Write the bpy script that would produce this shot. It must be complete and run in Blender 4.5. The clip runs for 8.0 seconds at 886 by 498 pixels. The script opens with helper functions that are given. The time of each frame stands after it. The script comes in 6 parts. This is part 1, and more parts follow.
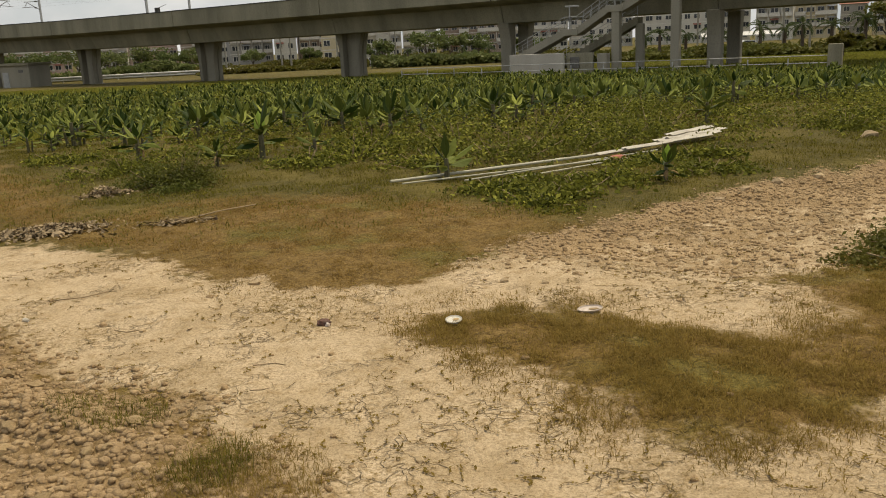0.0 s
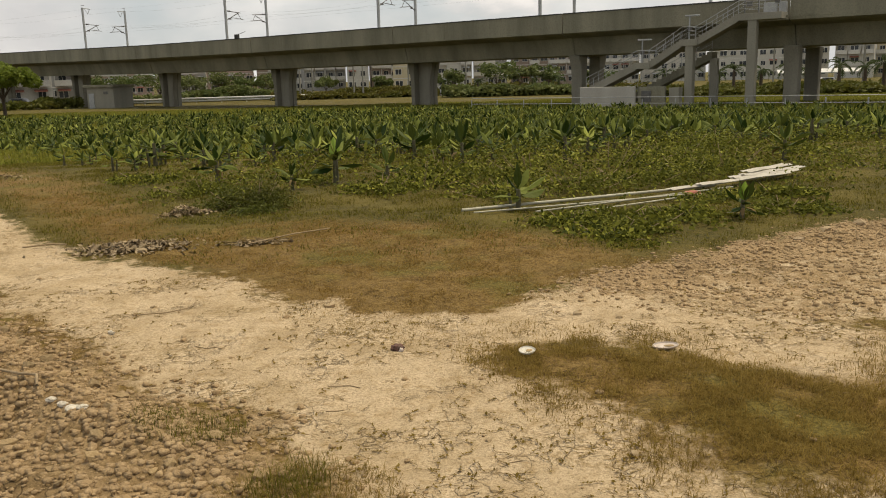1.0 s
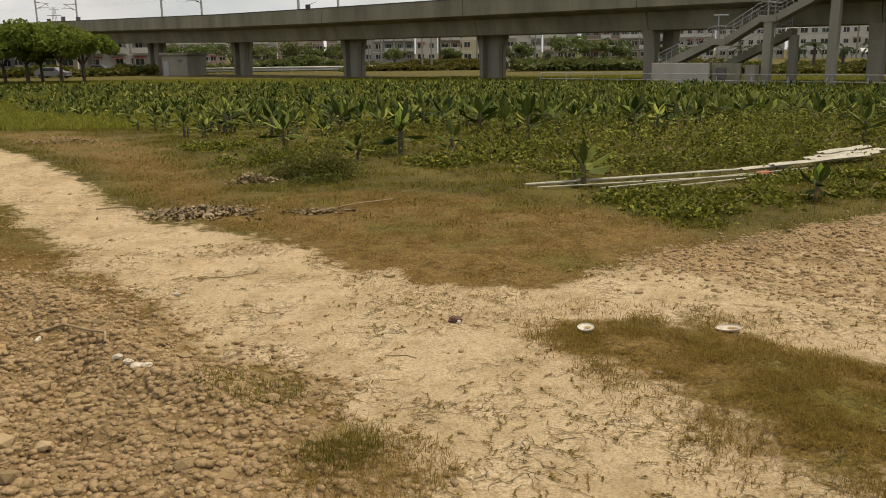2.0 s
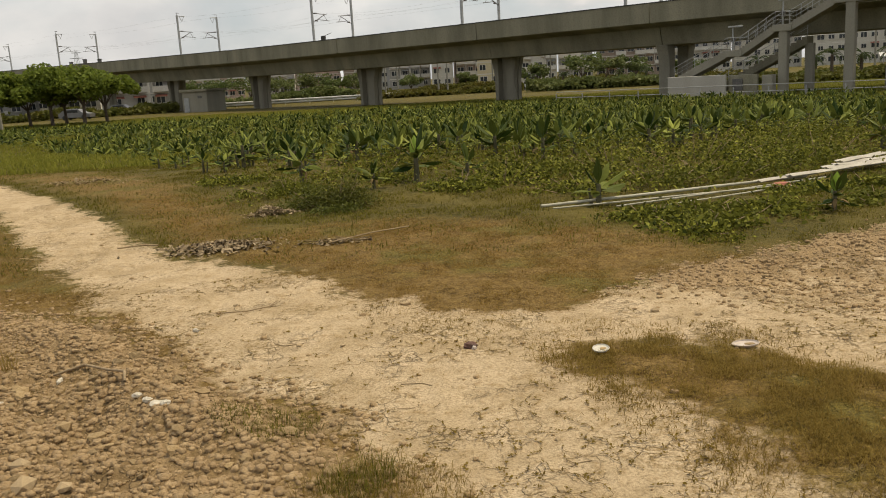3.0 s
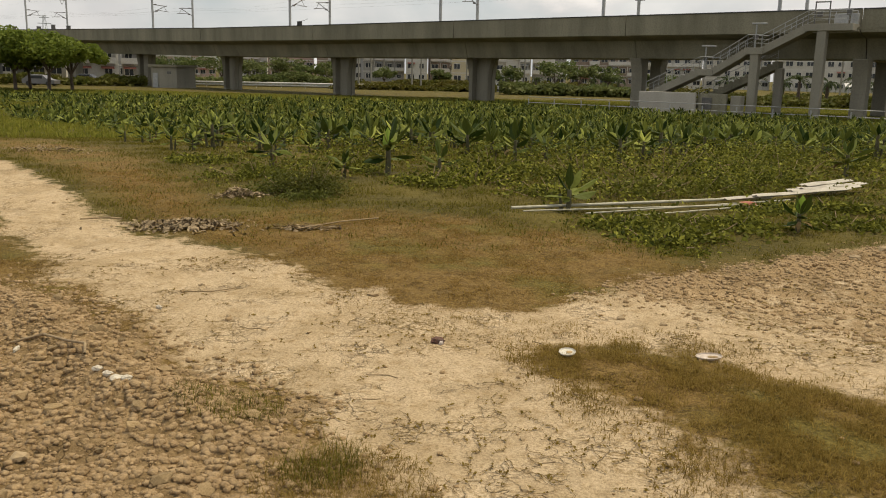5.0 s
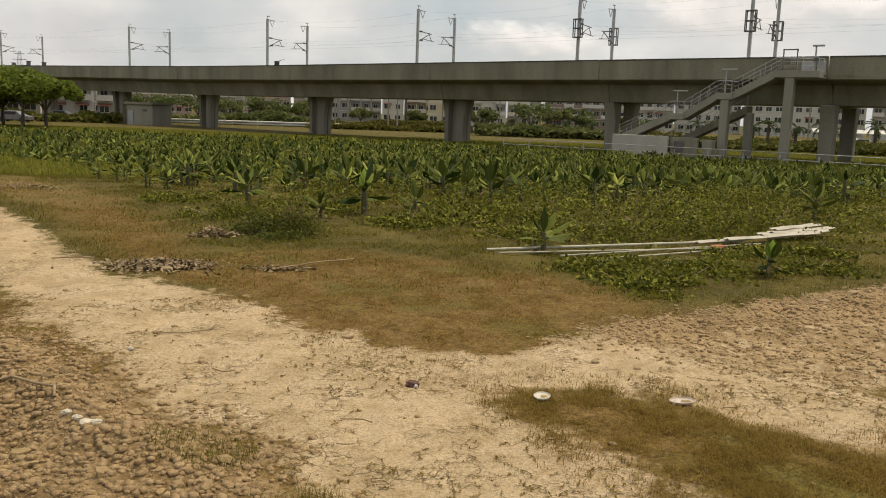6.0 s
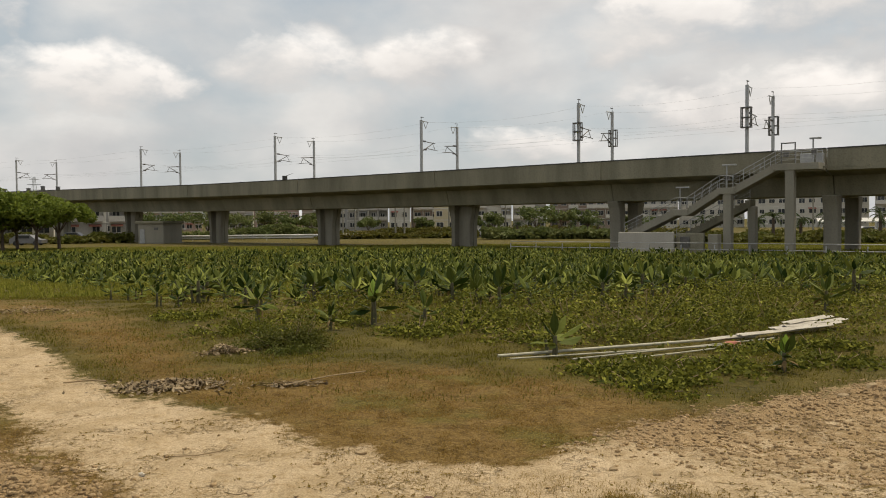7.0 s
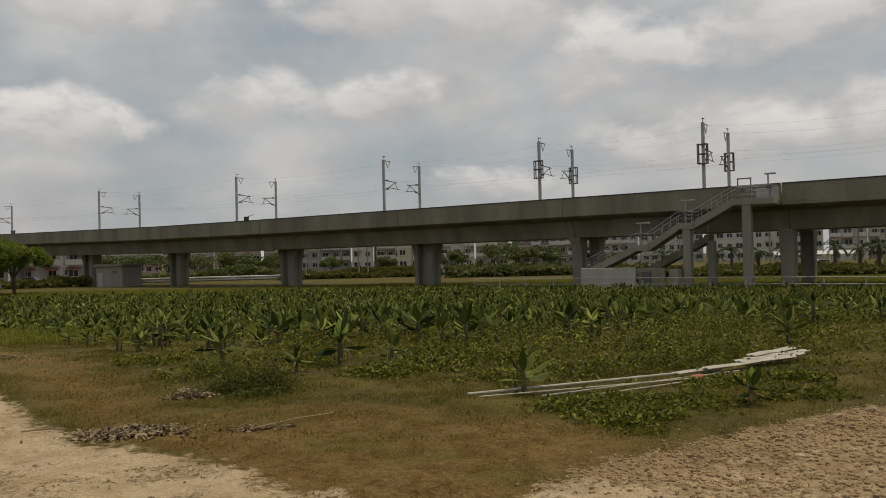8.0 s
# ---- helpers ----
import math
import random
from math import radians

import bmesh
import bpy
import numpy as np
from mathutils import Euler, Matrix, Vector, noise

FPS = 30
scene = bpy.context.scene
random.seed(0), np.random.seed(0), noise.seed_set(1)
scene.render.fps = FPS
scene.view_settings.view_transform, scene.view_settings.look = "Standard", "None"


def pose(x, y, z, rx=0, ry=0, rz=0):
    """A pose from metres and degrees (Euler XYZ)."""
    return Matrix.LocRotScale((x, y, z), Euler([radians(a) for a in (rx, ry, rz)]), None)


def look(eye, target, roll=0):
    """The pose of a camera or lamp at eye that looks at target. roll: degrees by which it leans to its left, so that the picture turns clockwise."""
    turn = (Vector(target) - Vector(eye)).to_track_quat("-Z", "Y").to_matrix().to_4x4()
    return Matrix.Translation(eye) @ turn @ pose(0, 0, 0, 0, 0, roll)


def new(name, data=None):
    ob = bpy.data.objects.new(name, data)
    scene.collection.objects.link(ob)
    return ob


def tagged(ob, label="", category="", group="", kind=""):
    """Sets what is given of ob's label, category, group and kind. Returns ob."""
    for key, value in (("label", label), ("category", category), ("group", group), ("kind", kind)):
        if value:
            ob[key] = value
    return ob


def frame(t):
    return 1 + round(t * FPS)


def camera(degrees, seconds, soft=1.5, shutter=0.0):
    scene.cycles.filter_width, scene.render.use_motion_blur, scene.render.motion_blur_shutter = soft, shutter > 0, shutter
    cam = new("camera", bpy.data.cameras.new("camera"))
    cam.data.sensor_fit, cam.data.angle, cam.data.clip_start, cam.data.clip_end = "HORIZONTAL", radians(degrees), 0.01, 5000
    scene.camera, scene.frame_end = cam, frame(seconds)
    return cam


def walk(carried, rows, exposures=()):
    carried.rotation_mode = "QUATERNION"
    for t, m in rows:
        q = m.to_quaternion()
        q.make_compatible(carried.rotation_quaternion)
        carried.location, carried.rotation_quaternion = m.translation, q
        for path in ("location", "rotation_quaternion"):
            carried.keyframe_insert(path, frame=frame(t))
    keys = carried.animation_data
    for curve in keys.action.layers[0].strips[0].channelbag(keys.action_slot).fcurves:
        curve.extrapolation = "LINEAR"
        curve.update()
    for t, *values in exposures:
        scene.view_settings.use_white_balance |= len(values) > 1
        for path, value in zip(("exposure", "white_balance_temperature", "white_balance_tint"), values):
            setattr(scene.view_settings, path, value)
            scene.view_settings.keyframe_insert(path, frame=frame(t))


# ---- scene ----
cam = camera(55.0, 8.0, soft=1.0)
# seconds, eye x y z, yaw, pitch, roll
ROWS = [
    (0.0, 0.054, 0.032, 1.572, -7.286, -13.432, 2.661),
    (0.2, 0.046, 0.026, 1.556, -11.395, -16.067, 2.820),
    (0.5, 0.021, 0.039, 1.580, -9.630, -14.178, 1.836),
    (0.8, 0.005, 0.006, 1.595, -8.260, -12.157, 1.915),
    (1.0, -0.024, 0.005, 1.584, -2.689, -11.333, 1.509),
    (1.5, -0.038, 0.016, 1.570, 1.815, -12.851, 0.469),
    (1.7, -0.024, 0.031, 1.570, 0.735, -13.455, 0.530),
    (2.8, 0.029, -0.005, 1.584, 6.760, -10.900, 1.041),
    (3.0, 0.063, 0.004, 1.594, 2.901, -11.389, 3.267),
    (3.2, 0.026, -0.028, 1.595, 1.815, -9.837, 3.529),
    (3.5, 0.001, -0.011, 1.607, 4.937, -7.430, 4.710),
    (4.0, -0.001, 0.000, 1.603, 4.988, -8.941, 0.854),
    (4.5, -0.024, 0.007, 1.593, 6.052, -11.169, 1.319),
    (5.0, -0.013, 0.008, 1.579, 1.153, -11.638, -1.273),
    (5.2, -0.010, 0.001, 1.591, 0.155, -10.949, -2.849),
    (6.3, -0.019, -0.011, 1.617, -0.731, -6.966, -1.561),
    (6.5, -0.012, -0.014, 1.636, -0.843, -4.929, -1.331),
    (7.0, -0.008, -0.038, 1.647, -0.000, -1.899, 0.499),
    (7.5, -0.014, -0.047, 1.660, 1.206, 0.878, 2.495),
    (8.0, -0.052, -0.021, 1.643, -2.488, 0.656, 1.333),
]
walk(cam, [(t, pose(x, y, z, 90 + pitch, roll, yaw)) for t, x, y, z, yaw, pitch, roll in ROWS],
     exposures=[(0.0, 0.02, 6950, 10), (5.2, 0.02, 6950, 10), (6.5, -0.03, 6950, 10), (7.0, -0.12, 6850, 10), (7.5, -0.56, 6700, 10), (8.0, -0.64, 6700, 10)])

# ---- world and sun ----
SUN_EL, SUN_AZ = 68.0, 68.0      # elevation, degrees clockwise from +y (ahead)
world = bpy.data.worlds.new("world")
scene.world = world
world.use_nodes = True
wn, wl = world.node_tree.nodes, world.node_tree.links
wn.clear()
w_out, w_bg = wn.new("ShaderNodeOutputWorld"), wn.new("ShaderNodeBackground")
w_sky = wn.new("ShaderNodeTexSky")
w_sky.sky_type, w_sky.sun_disc = "NISHITA", False
w_sky.sun_elevation, w_sky.sun_rotation = radians(SUN_EL), radians(SUN_AZ)
w_sky.dust_density, w_sky.ozone_density = 3.0, 1.0


def node(tree, kind, **inputs):
    n = tree.nodes.new(kind)
    for key, value in inputs.items():
        n.inputs[key].default_value = value
    return n


def math_node(tree, op, a, b=None, c=None, clamp=False):
    n = tree.nodes.new("ShaderNodeMath")
    n.operation, n.use_clamp = op, clamp
    for i, v in enumerate((a, b, c)):
        if v is None:
            continue
        if isinstance(v, (int, float)):
            n.inputs[i].default_value = v
        else:
            tree.links.new(v, n.inputs[i])
    return n.outputs[0]


def mix_col(tree, fac, a, b, blend="MIX"):
    n = tree.nodes.new("ShaderNodeMix")
    n.data_type, n.blend_type = "RGBA", blend
    for sock, v in ((n.inputs[0], fac), (n.inputs[6], a), (n.inputs[7], b)):
        if isinstance(v, (int, float)):
            sock.default_value = v
        elif isinstance(v, tuple):
            sock.default_value = (*v, 1.0)
        else:
            tree.links.new(v, sock)
    return n.outputs[2]


def ramp(tree, fac, lo, hi):
    n = tree.nodes.new("ShaderNodeMapRange")
    n.inputs["From Min"].default_value, n.inputs["From Max"].default_value = lo, hi
    tree.links.new(fac, n.inputs["Value"])
    return n.outputs["Result"]


# cumulus heaps: bearing, height, half width, half height, all in degrees
HEAPS = [(-10.5, 10.3, 5.2, 2.3), (-22.0, 8.6, 6.5, 2.6), (14.0, 12.6, 6.6, 3.4), (25.5, 14.5, 7.0, 5.2), (-1.0, 10.6, 4.2, 2.0), (5.5, 5.0, 4.8, 1.5),
         (-19.0, 16.8, 7.5, 3.0), (-3.0, 17.0, 5.5, 2.6), (5.5, 16.5, 5.0, 3.2), (20.0, 7.5, 8.0, 2.4), (-31.0, 13.0, 6.0, 3.0), (33.0, 8.0, 6.0, 3.0)]


def sky_clouds(tree):
    """A thin veil and cumulus heaps, by the direction in the sky: how much each covers, and how lit it is."""
    tc = tree.nodes.new("ShaderNodeTexCoord")
    sep = tree.nodes.new("ShaderNodeSeparateXYZ")
    tree.links.new(tc.outputs["Generated"], sep.inputs[0])
    az = math_node(tree, "MULTIPLY", math_node(tree, "ARCTAN2", sep.outputs["X"], sep.outputs["Y"]), 57.2958)
    el = math_node(tree, "MULTIPLY", math_node(tree, "ARCSINE", sep.outputs["Z"]), 57.2958)
    com = tree.nodes.new("ShaderNodeCombineXYZ")
    tree.links.new(sep.outputs["X"], com.inputs[0])
    tree.links.new(sep.outputs["Y"], com.inputs[1])
    tree.links.new(math_node(tree, "MULTIPLY", sep.outputs["Z"], 1.8), com.inputs[2])

    def tex(scale, detail, rough, shift=(0, 0, 0)):
        off = tree.nodes.new("ShaderNodeVectorMath")
        off.operation = "ADD"
        off.inputs[1].default_value = shift
        tree.links.new(com.outputs[0], off.inputs[0])
        n = node(tree, "ShaderNodeTexNoise", Scale=scale, Detail=detail, Roughness=rough, Distortion=0.15)
        tree.links.new(off.outputs[0], n.inputs["Vector"])
        return n.outputs["Fac"]
    billow = math_node(tree, "MULTIPLY", math_node(tree, "SUBTRACT", tex(11.0, 7.0, 0.55), 0.5), 5.2)
    best, light = None, None
    for a, e, ra, re in HEAPS:
        dx = math_node(tree, "MULTIPLY_ADD", az, 1 / ra, -a / ra)
        dy = math_node(tree, "MULTIPLY_ADD", el, 1 / re, -e / re)
        # flat below, domed above
        low = math_node(tree, "MULTIPLY", math_node(tree, "MINIMUM", dy, 0.0), 0.5)
        r2 = math_node(tree, "ADD", math_node(tree, "MULTIPLY", dx, dx), math_node(tree, "SUBTRACT", math_node(tree, "MULTIPLY", dy, dy), low))
        inner = math_node(tree, "SUBTRACT", 1.0, r2)
        lit = math_node(tree, "MULTIPLY", math_node(tree, "ADD", dy, 0.9), ramp(tree, inner, -0.6, 0.3))
        best = inner if best is None else math_node(tree, "MAXIMUM", best, inner)
        light = lit if light is None else math_node(tree, "MAXIMUM", light, lit)
    heap = ramp(tree, math_node(tree, "ADD", best, billow), -0.1, 1.0)
    lit = ramp(tree, math_node(tree, "ADD", light, math_node(tree, "MULTIPLY", billow, 0.45)), 0.1, 1.75)
    veil = ramp(tree, tex(4.2, 7.0, 0.5), 0.36, 0.58)
    veil_lit = ramp(tree, tex(6.5, 6.0, 0.5, (0.4, 0.1, 0.2)), 0.34, 0.64)
    return heap, lit, veil, veil_lit


heap, heap_lit, veil, veil_lit = sky_clouds(world.node_tree)
sky_scaled = mix_col(world.node_tree, 1.0, w_sky.outputs[0], (0.10, 0.10, 0.10), "MULTIPLY")
haze = mix_col(world.node_tree, 0.62, sky_scaled, (0.80, 0.90, 0.97))
veil_col = mix_col(world.node_tree, veil_lit, (0.78, 0.78, 0.80), (1.06, 1.05, 1.04))
sky_col = mix_col(world.node_tree, math_node(world.node_tree, "MULTIPLY", veil, 0.85), haze, veil_col)
heap_col = mix_col(world.node_tree, heap_lit, (0.76, 0.745, 0.75), (1.40, 1.36, 1.33))
sky_col = mix_col(world.node_tree, math_node(world.node_tree, "MULTIPLY", heap, 0.85), sky_col, heap_col)
wl.new(sky_col, w_bg.inputs["Color"])
w_bg.inputs["Strength"].default_value = 0.84
wl.new(w_bg.outputs[0], w_out.inputs[0])

sun_data = bpy.data.lights.new("sun", "SUN")
sun_data.energy, sun_data.angle, sun_data.color = 3.1, radians(1.0), (1.0, 0.87, 0.62)
sun = new("sun", sun_data)
a_el, a_az = radians(SUN_EL), radians(SUN_AZ)
sun_from = Vector((math.sin(a_az) * math.cos(a_el), math.cos(a_az) * math.cos(a_el), math.sin(a_el)))
sun.matrix_world = look(sun_from * 200, (0, 0, 0))


# ---- materials ----
def material(name, base, other, scale=6.0, rough=0.85, metal=0.0, bump=0.2, fine=60.0, stain=0.35, per_object=0.0, streak=False, thin=False):
    """A surface with two scales of variation between two colours, fine relief and wear."""
    m = bpy.data.materials.new(name)
    m.use_nodes = True
    t = m.node_tree
    bsdf = t.nodes["Principled BSDF"]
    tc = t.nodes.new("ShaderNodeTexCoord")
    n1 = node(t, "ShaderNodeTexNoise", Scale=scale, Detail=5.0, Roughness=0.6)
    n2 = node(t, "ShaderNodeTexNoise", Scale=fine, Detail=4.0, Roughness=0.65)
    vec = tc.outputs["Object"]
    if streak:
        mp = t.nodes.new("ShaderNodeMapping")
        mp.inputs["Scale"].default_value = (1.0, 1.0, 0.12)
        t.links.new(vec, mp.inputs[0])
        t.links.new(mp.outputs[0], n1.inputs["Vector"])
    else:
        t.links.new(vec, n1.inputs["Vector"])
    t.links.new(vec, n2.inputs["Vector"])
    col = mix_col(t, ramp(t, n1.outputs["Fac"], 0.32, 0.68), base, other)
    dark = mix_col(t, 1.0, col, tuple(1 - stain for _ in range(3)), "MULTIPLY")
    col = mix_col(t, ramp(t, n2.outputs["Fac"], 0.45, 0.75), col, dark)
    if per_object:
        info = t.nodes.new("ShaderNodeObjectInfo")
        hsv = t.nodes.new("ShaderNodeHueSaturation")
        v = math_node(t, "MULTIPLY_ADD", info.outputs["Random"], per_object * 2, 1 - per_object)
        t.links.new(v, hsv.inputs["Value"])
        t.links.new(col, hsv.inputs["Color"])
        col = hsv.outputs[0]
    t.links.new(col, bsdf.inputs["Base Color"])
    bsdf.inputs["Roughness"].default_value, bsdf.inputs["Metallic"].default_value = rough, metal
    if bump:
        b = node(t, "ShaderNodeBump", Strength=bump, Distance=0.02)
        t.links.new(n2.outputs["Fac"], b.inputs["Height"])
        t.links.new(b.outputs[0], bsdf.inputs["Normal"])
    return m


def foliage(name, a, b, c, rough=0.5, through_light=0.35, gloss=0.12, power=1.3):
    """Leaves: colour varies leaf by leaf and plant by plant; some light passes through."""
    m = bpy.data.materials.new(name)
    m.use_nodes = True
    t = m.node_tree
    bsdf, out = t.nodes["Principled BSDF"], t.nodes["Material Output"]
    geo, info = t.nodes.new("ShaderNodeNewGeometry"), t.nodes.new("ShaderNodeObjectInfo")
    pos = node(t, "ShaderNodeTexNoise", Scale=0.45, Detail=3.0)
    t.links.new(geo.outputs["Position"], pos.inputs["Vector"])
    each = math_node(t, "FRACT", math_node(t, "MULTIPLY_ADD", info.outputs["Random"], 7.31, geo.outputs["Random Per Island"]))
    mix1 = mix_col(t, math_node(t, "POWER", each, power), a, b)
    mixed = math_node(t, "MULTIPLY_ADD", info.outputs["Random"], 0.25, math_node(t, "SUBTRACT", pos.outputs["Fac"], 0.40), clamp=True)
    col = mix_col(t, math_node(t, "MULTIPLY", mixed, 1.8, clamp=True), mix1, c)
    t.links.new(col, bsdf.inputs["Base Color"])
    bsdf.inputs["Roughness"].default_value = rough
    bsdf.inputs["Specular IOR Level"].default_value = gloss
    tr = t.nodes.new("ShaderNodeBsdfTranslucent")
    t.links.new(col, tr.inputs["Color"])
    mx = t.nodes.new("ShaderNodeMixShader")
    mx.inputs[0].default_value = through_light
    t.links.new(bsdf.outputs[0], mx.inputs[1])
    t.links.new(tr.outputs[0], mx.inputs[2])
    t.links.new(mx.outputs[0], out.inputs["Surface"])
    return m


def glass_dark(name):
    m = bpy.data.materials.new(name)
    m.use_nodes = True
    b = m.node_tree.nodes["Principled BSDF"]
    b.inputs["Base Color"].default_value = (0.03, 0.035, 0.04, 1)
    b.inputs["Roughness"].default_value = 0.12
    return m


CONCRETE = material("concrete", (0.27, 0.252, 0.182), (0.150, 0.140, 0.098), 0.5, 0.9, bump=0.15, fine=9.0, stain=0.3, streak=True)
CONCRETE_PIER = material("pier_concrete", (0.27, 0.252, 0.20), (0.185, 0.172, 0.135), 0.6, 0.9, bump=0.15, fine=9.0, stain=0.25, streak=True)
CONCRETE_PALE = material("pale_concrete", (0.29, 0.272, 0.22), (0.225, 0.212, 0.172), 0.7, 0.9, bump=0.1, fine=12.0, stain=0.2, streak=True)
CONCRETE_WALL = material("wall_concrete", (0.42, 0.40, 0.36), (0.36, 0.34, 0.30), 0.7, 0.9, bump=0.1, fine=12.0, stain=0.15, streak=True)
DARK_CAP = material("dark_cap", (0.03, 0.03, 0.03), (0.05, 0.05, 0.045), 2.0, 0.7, bump=0.1)
GALV = material("galvanised_steel", (0.42, 0.43, 0.43), (0.33, 0.34, 0.35), 3.0, 0.5, 0.55, bump=0.05)
DARK_STEEL = material("dark_steel", (0.10, 0.10, 0.10), (0.16, 0.15, 0.14), 4.0, 0.6, 0.3, bump=0.05)
INSULATOR = material("insulator", (0.08, 0.07, 0.07), (0.13, 0.11, 0.10), 8.0, 0.35, bump=0.0)
WHITE_PLASTIC = material("white_plastic", (0.62, 0.60, 0.54), (0.52, 0.49, 0.42), 20.0, 0.45, bump=0.05, stain=0.2)
PVC = material("weathered_pvc", (0.48, 0.455, 0.36), (0.30, 0.29, 0.22), 5.0, 0.5, bump=0.05, stain=0.3, per_object=0.12)
SHEETING = material("grey_sheeting", (0.50, 0.47, 0.41), (0.34, 0.31, 0.26), 4.0, 0.6, bump=0.2, stain=0.3)
RED_CLOTH = material("faded_red_cloth", (0.42, 0.16, 0.10), (0.33, 0.12, 0.09), 8.0, 0.9, bump=0.3)
CLOD = material("dry_clod", (0.40, 0.29, 0.155), (0.28, 0.195, 0.095), 9.0, 0.95, bump=0.5, fine=70.0, stain=0.3, per_object=0.25)
STONE = material("pale_stone", (0.42, 0.32, 0.19), (0.34, 0.25, 0.145), 12.0, 0.9, bump=0.3, fine=60.0, per_object=0.2)
BARK = material("bark", (0.13, 0.10, 0.075), (0.08, 0.06, 0.045), 5.0, 0.95, bump=0.5, fine=30.0)
STEM = material("banana_stem", (0.065, 0.068, 0.028), (0.11, 0.09, 0.045), 9.0, 0.7, bump=0.2)
STICK = material("dead_twig", (0.38, 0.29, 0.175), (0.25, 0.18, 0.105), 12.0, 0.95, bump=0.4)
RUNNER = material("dry_runner", (0.22, 0.15, 0.07), (0.14, 0.10, 0.045), 12.0, 0.95, bump=0.2)
DRY_LEAF = material("dead_leaf", (0.40, 0.31, 0.19), (0.12, 0.082, 0.045), 14.0, 0.9, bump=0.3)
LUMP = material("dark_lump", (0.15, 0.065, 0.042), (0.075, 0.04, 0.03), 20.0, 0.7, bump=0.4)
GLASS = glass_dark("window_glass")
# sunlit highlights and shaded leaves are put into the colour, leaf by leaf
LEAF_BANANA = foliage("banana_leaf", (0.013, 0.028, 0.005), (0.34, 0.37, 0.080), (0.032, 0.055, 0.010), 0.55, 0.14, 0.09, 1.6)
DEAD_BANANA = foliage("withered_banana_leaf", (0.16, 0.11, 0.05), (0.34, 0.25, 0.12), (0.22, 0.15, 0.07), 0.8, 0.25)
LEAF_BANANA_LIGHT = foliage("young_banana_leaf", (0.20, 0.30, 0.05), (0.25, 0.34, 0.06), (0.20, 0.30, 0.05), 0.4, 0.45)
# highlights and dark gaps among the weeds are also mixed into the colour
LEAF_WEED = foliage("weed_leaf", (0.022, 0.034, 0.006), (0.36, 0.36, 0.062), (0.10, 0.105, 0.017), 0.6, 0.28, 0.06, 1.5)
LEAF_DARK = foliage("dark_shrub_leaf", (0.075, 0.09, 0.018), (0.11, 0.12, 0.022), (0.12, 0.095, 0.022))
LEAF_TREE = foliage("tree_leaf", (0.085, 0.125, 0.020), (0.26, 0.31, 0.055), (0.14, 0.18, 0.030), through_light=0.45)
LEAF_FAR = foliage("far_tree_leaf", (0.09, 0.13, 0.04), (0.13, 0.16, 0.055), (0.14, 0.15, 0.05))
LEAF_PALM = foliage("palm_leaf", (0.07, 0.10, 0.035), (0.10, 0.13, 0.045), (0.09, 0.11, 0.04))
GRASS_DRY = foliage("dry_grass", (0.13, 0.077, 0.018), (0.36, 0.24, 0.076), (0.17, 0.112, 0.026), 0.8, 0.5, 0.05)
GRASS_GREEN = foliage("green_grass", (0.052, 0.058, 0.009), (0.22, 0.192, 0.034), (0.115, 0.094, 0.016), 0.7, 0.5, 0.05)
GRASS_FIELD = foliage("field_grass", (0.085, 0.105, 0.016), (0.30, 0.30, 0.055), (0.18, 0.178, 0.032), 0.7, 0.5, 0.05)
GRASS_OLIVE = foliage("olive_grass", (0.13, 0.085, 0.020), (0.42, 0.30, 0.095), (0.20, 0.145, 0.034), 0.8, 0.5, 0.05)


# ---- small builders ----
def mesh_object(name, verts, faces, mat, parent=None, label="", smooth=False):
    me = bpy.data.meshes.new(name)
    me.from_pydata([tuple(v) for v in verts], [], faces)
    me.materials.append(mat)
    if smooth:
        me.shade_smooth()
    ob = new(name, me)
    if parent is not None:
        ob.parent = parent
    if label:
        tagged(ob, label)
    return ob


def part(name, bm, mat, parent=None, label="", smooth=False):
    me = bpy.data.meshes.new(name)
    bm.to_mesh(me)
    bm.free()
    me.materials.append(mat)
    if smooth:
        me.shade_smooth()
    ob = new(name, me)
    if parent is not None:
        ob.parent = parent
    if label:
        tagged(ob, label)
    return ob


def same_mesh(name, data, m, parent):
    ob = new(name, data)
    ob.parent = parent
    ob.matrix_local = m
    return ob


def thing(name, label, category, group="", kind="", at=None):
    ob = new(name)
    ob.empty_display_size = 0.2
    if at is not None:
        ob.matrix_world = at
    return tagged(ob, label, category, group, kind)


def add_box(bm, m, sx, sy, sz, bevel=0.0):
    """A box of that size with its base centre at the origin of m."""
    r = bmesh.ops.create_cube(bm, size=1.0, matrix=m @ Matrix.Translation((0, 0, sz / 2)) @ Matrix.Diagonal((sx, sy, sz, 1)))
    if bevel:
        edges = list({e for v in r["verts"] for e in v.link_edges})
        bmesh.ops.bevel(bm, geom=edges, offset=bevel, segments=1, affect="EDGES")
    return bm


def add_tube(bm, a, b, r1, r2=None, seg=8):
    a, b = Vector(a), Vector(b)
    d = b - a
    m = Matrix.Translation((a + b) / 2) @ d.to_track_quat("Z", "Y").to_matrix().to_4x4()
    bmesh.ops.create_cone(bm, cap_ends=True, segments=seg, radius1=r1, radius2=r1 if r2 is None else r2, depth=d.length, matrix=m)
    return bm


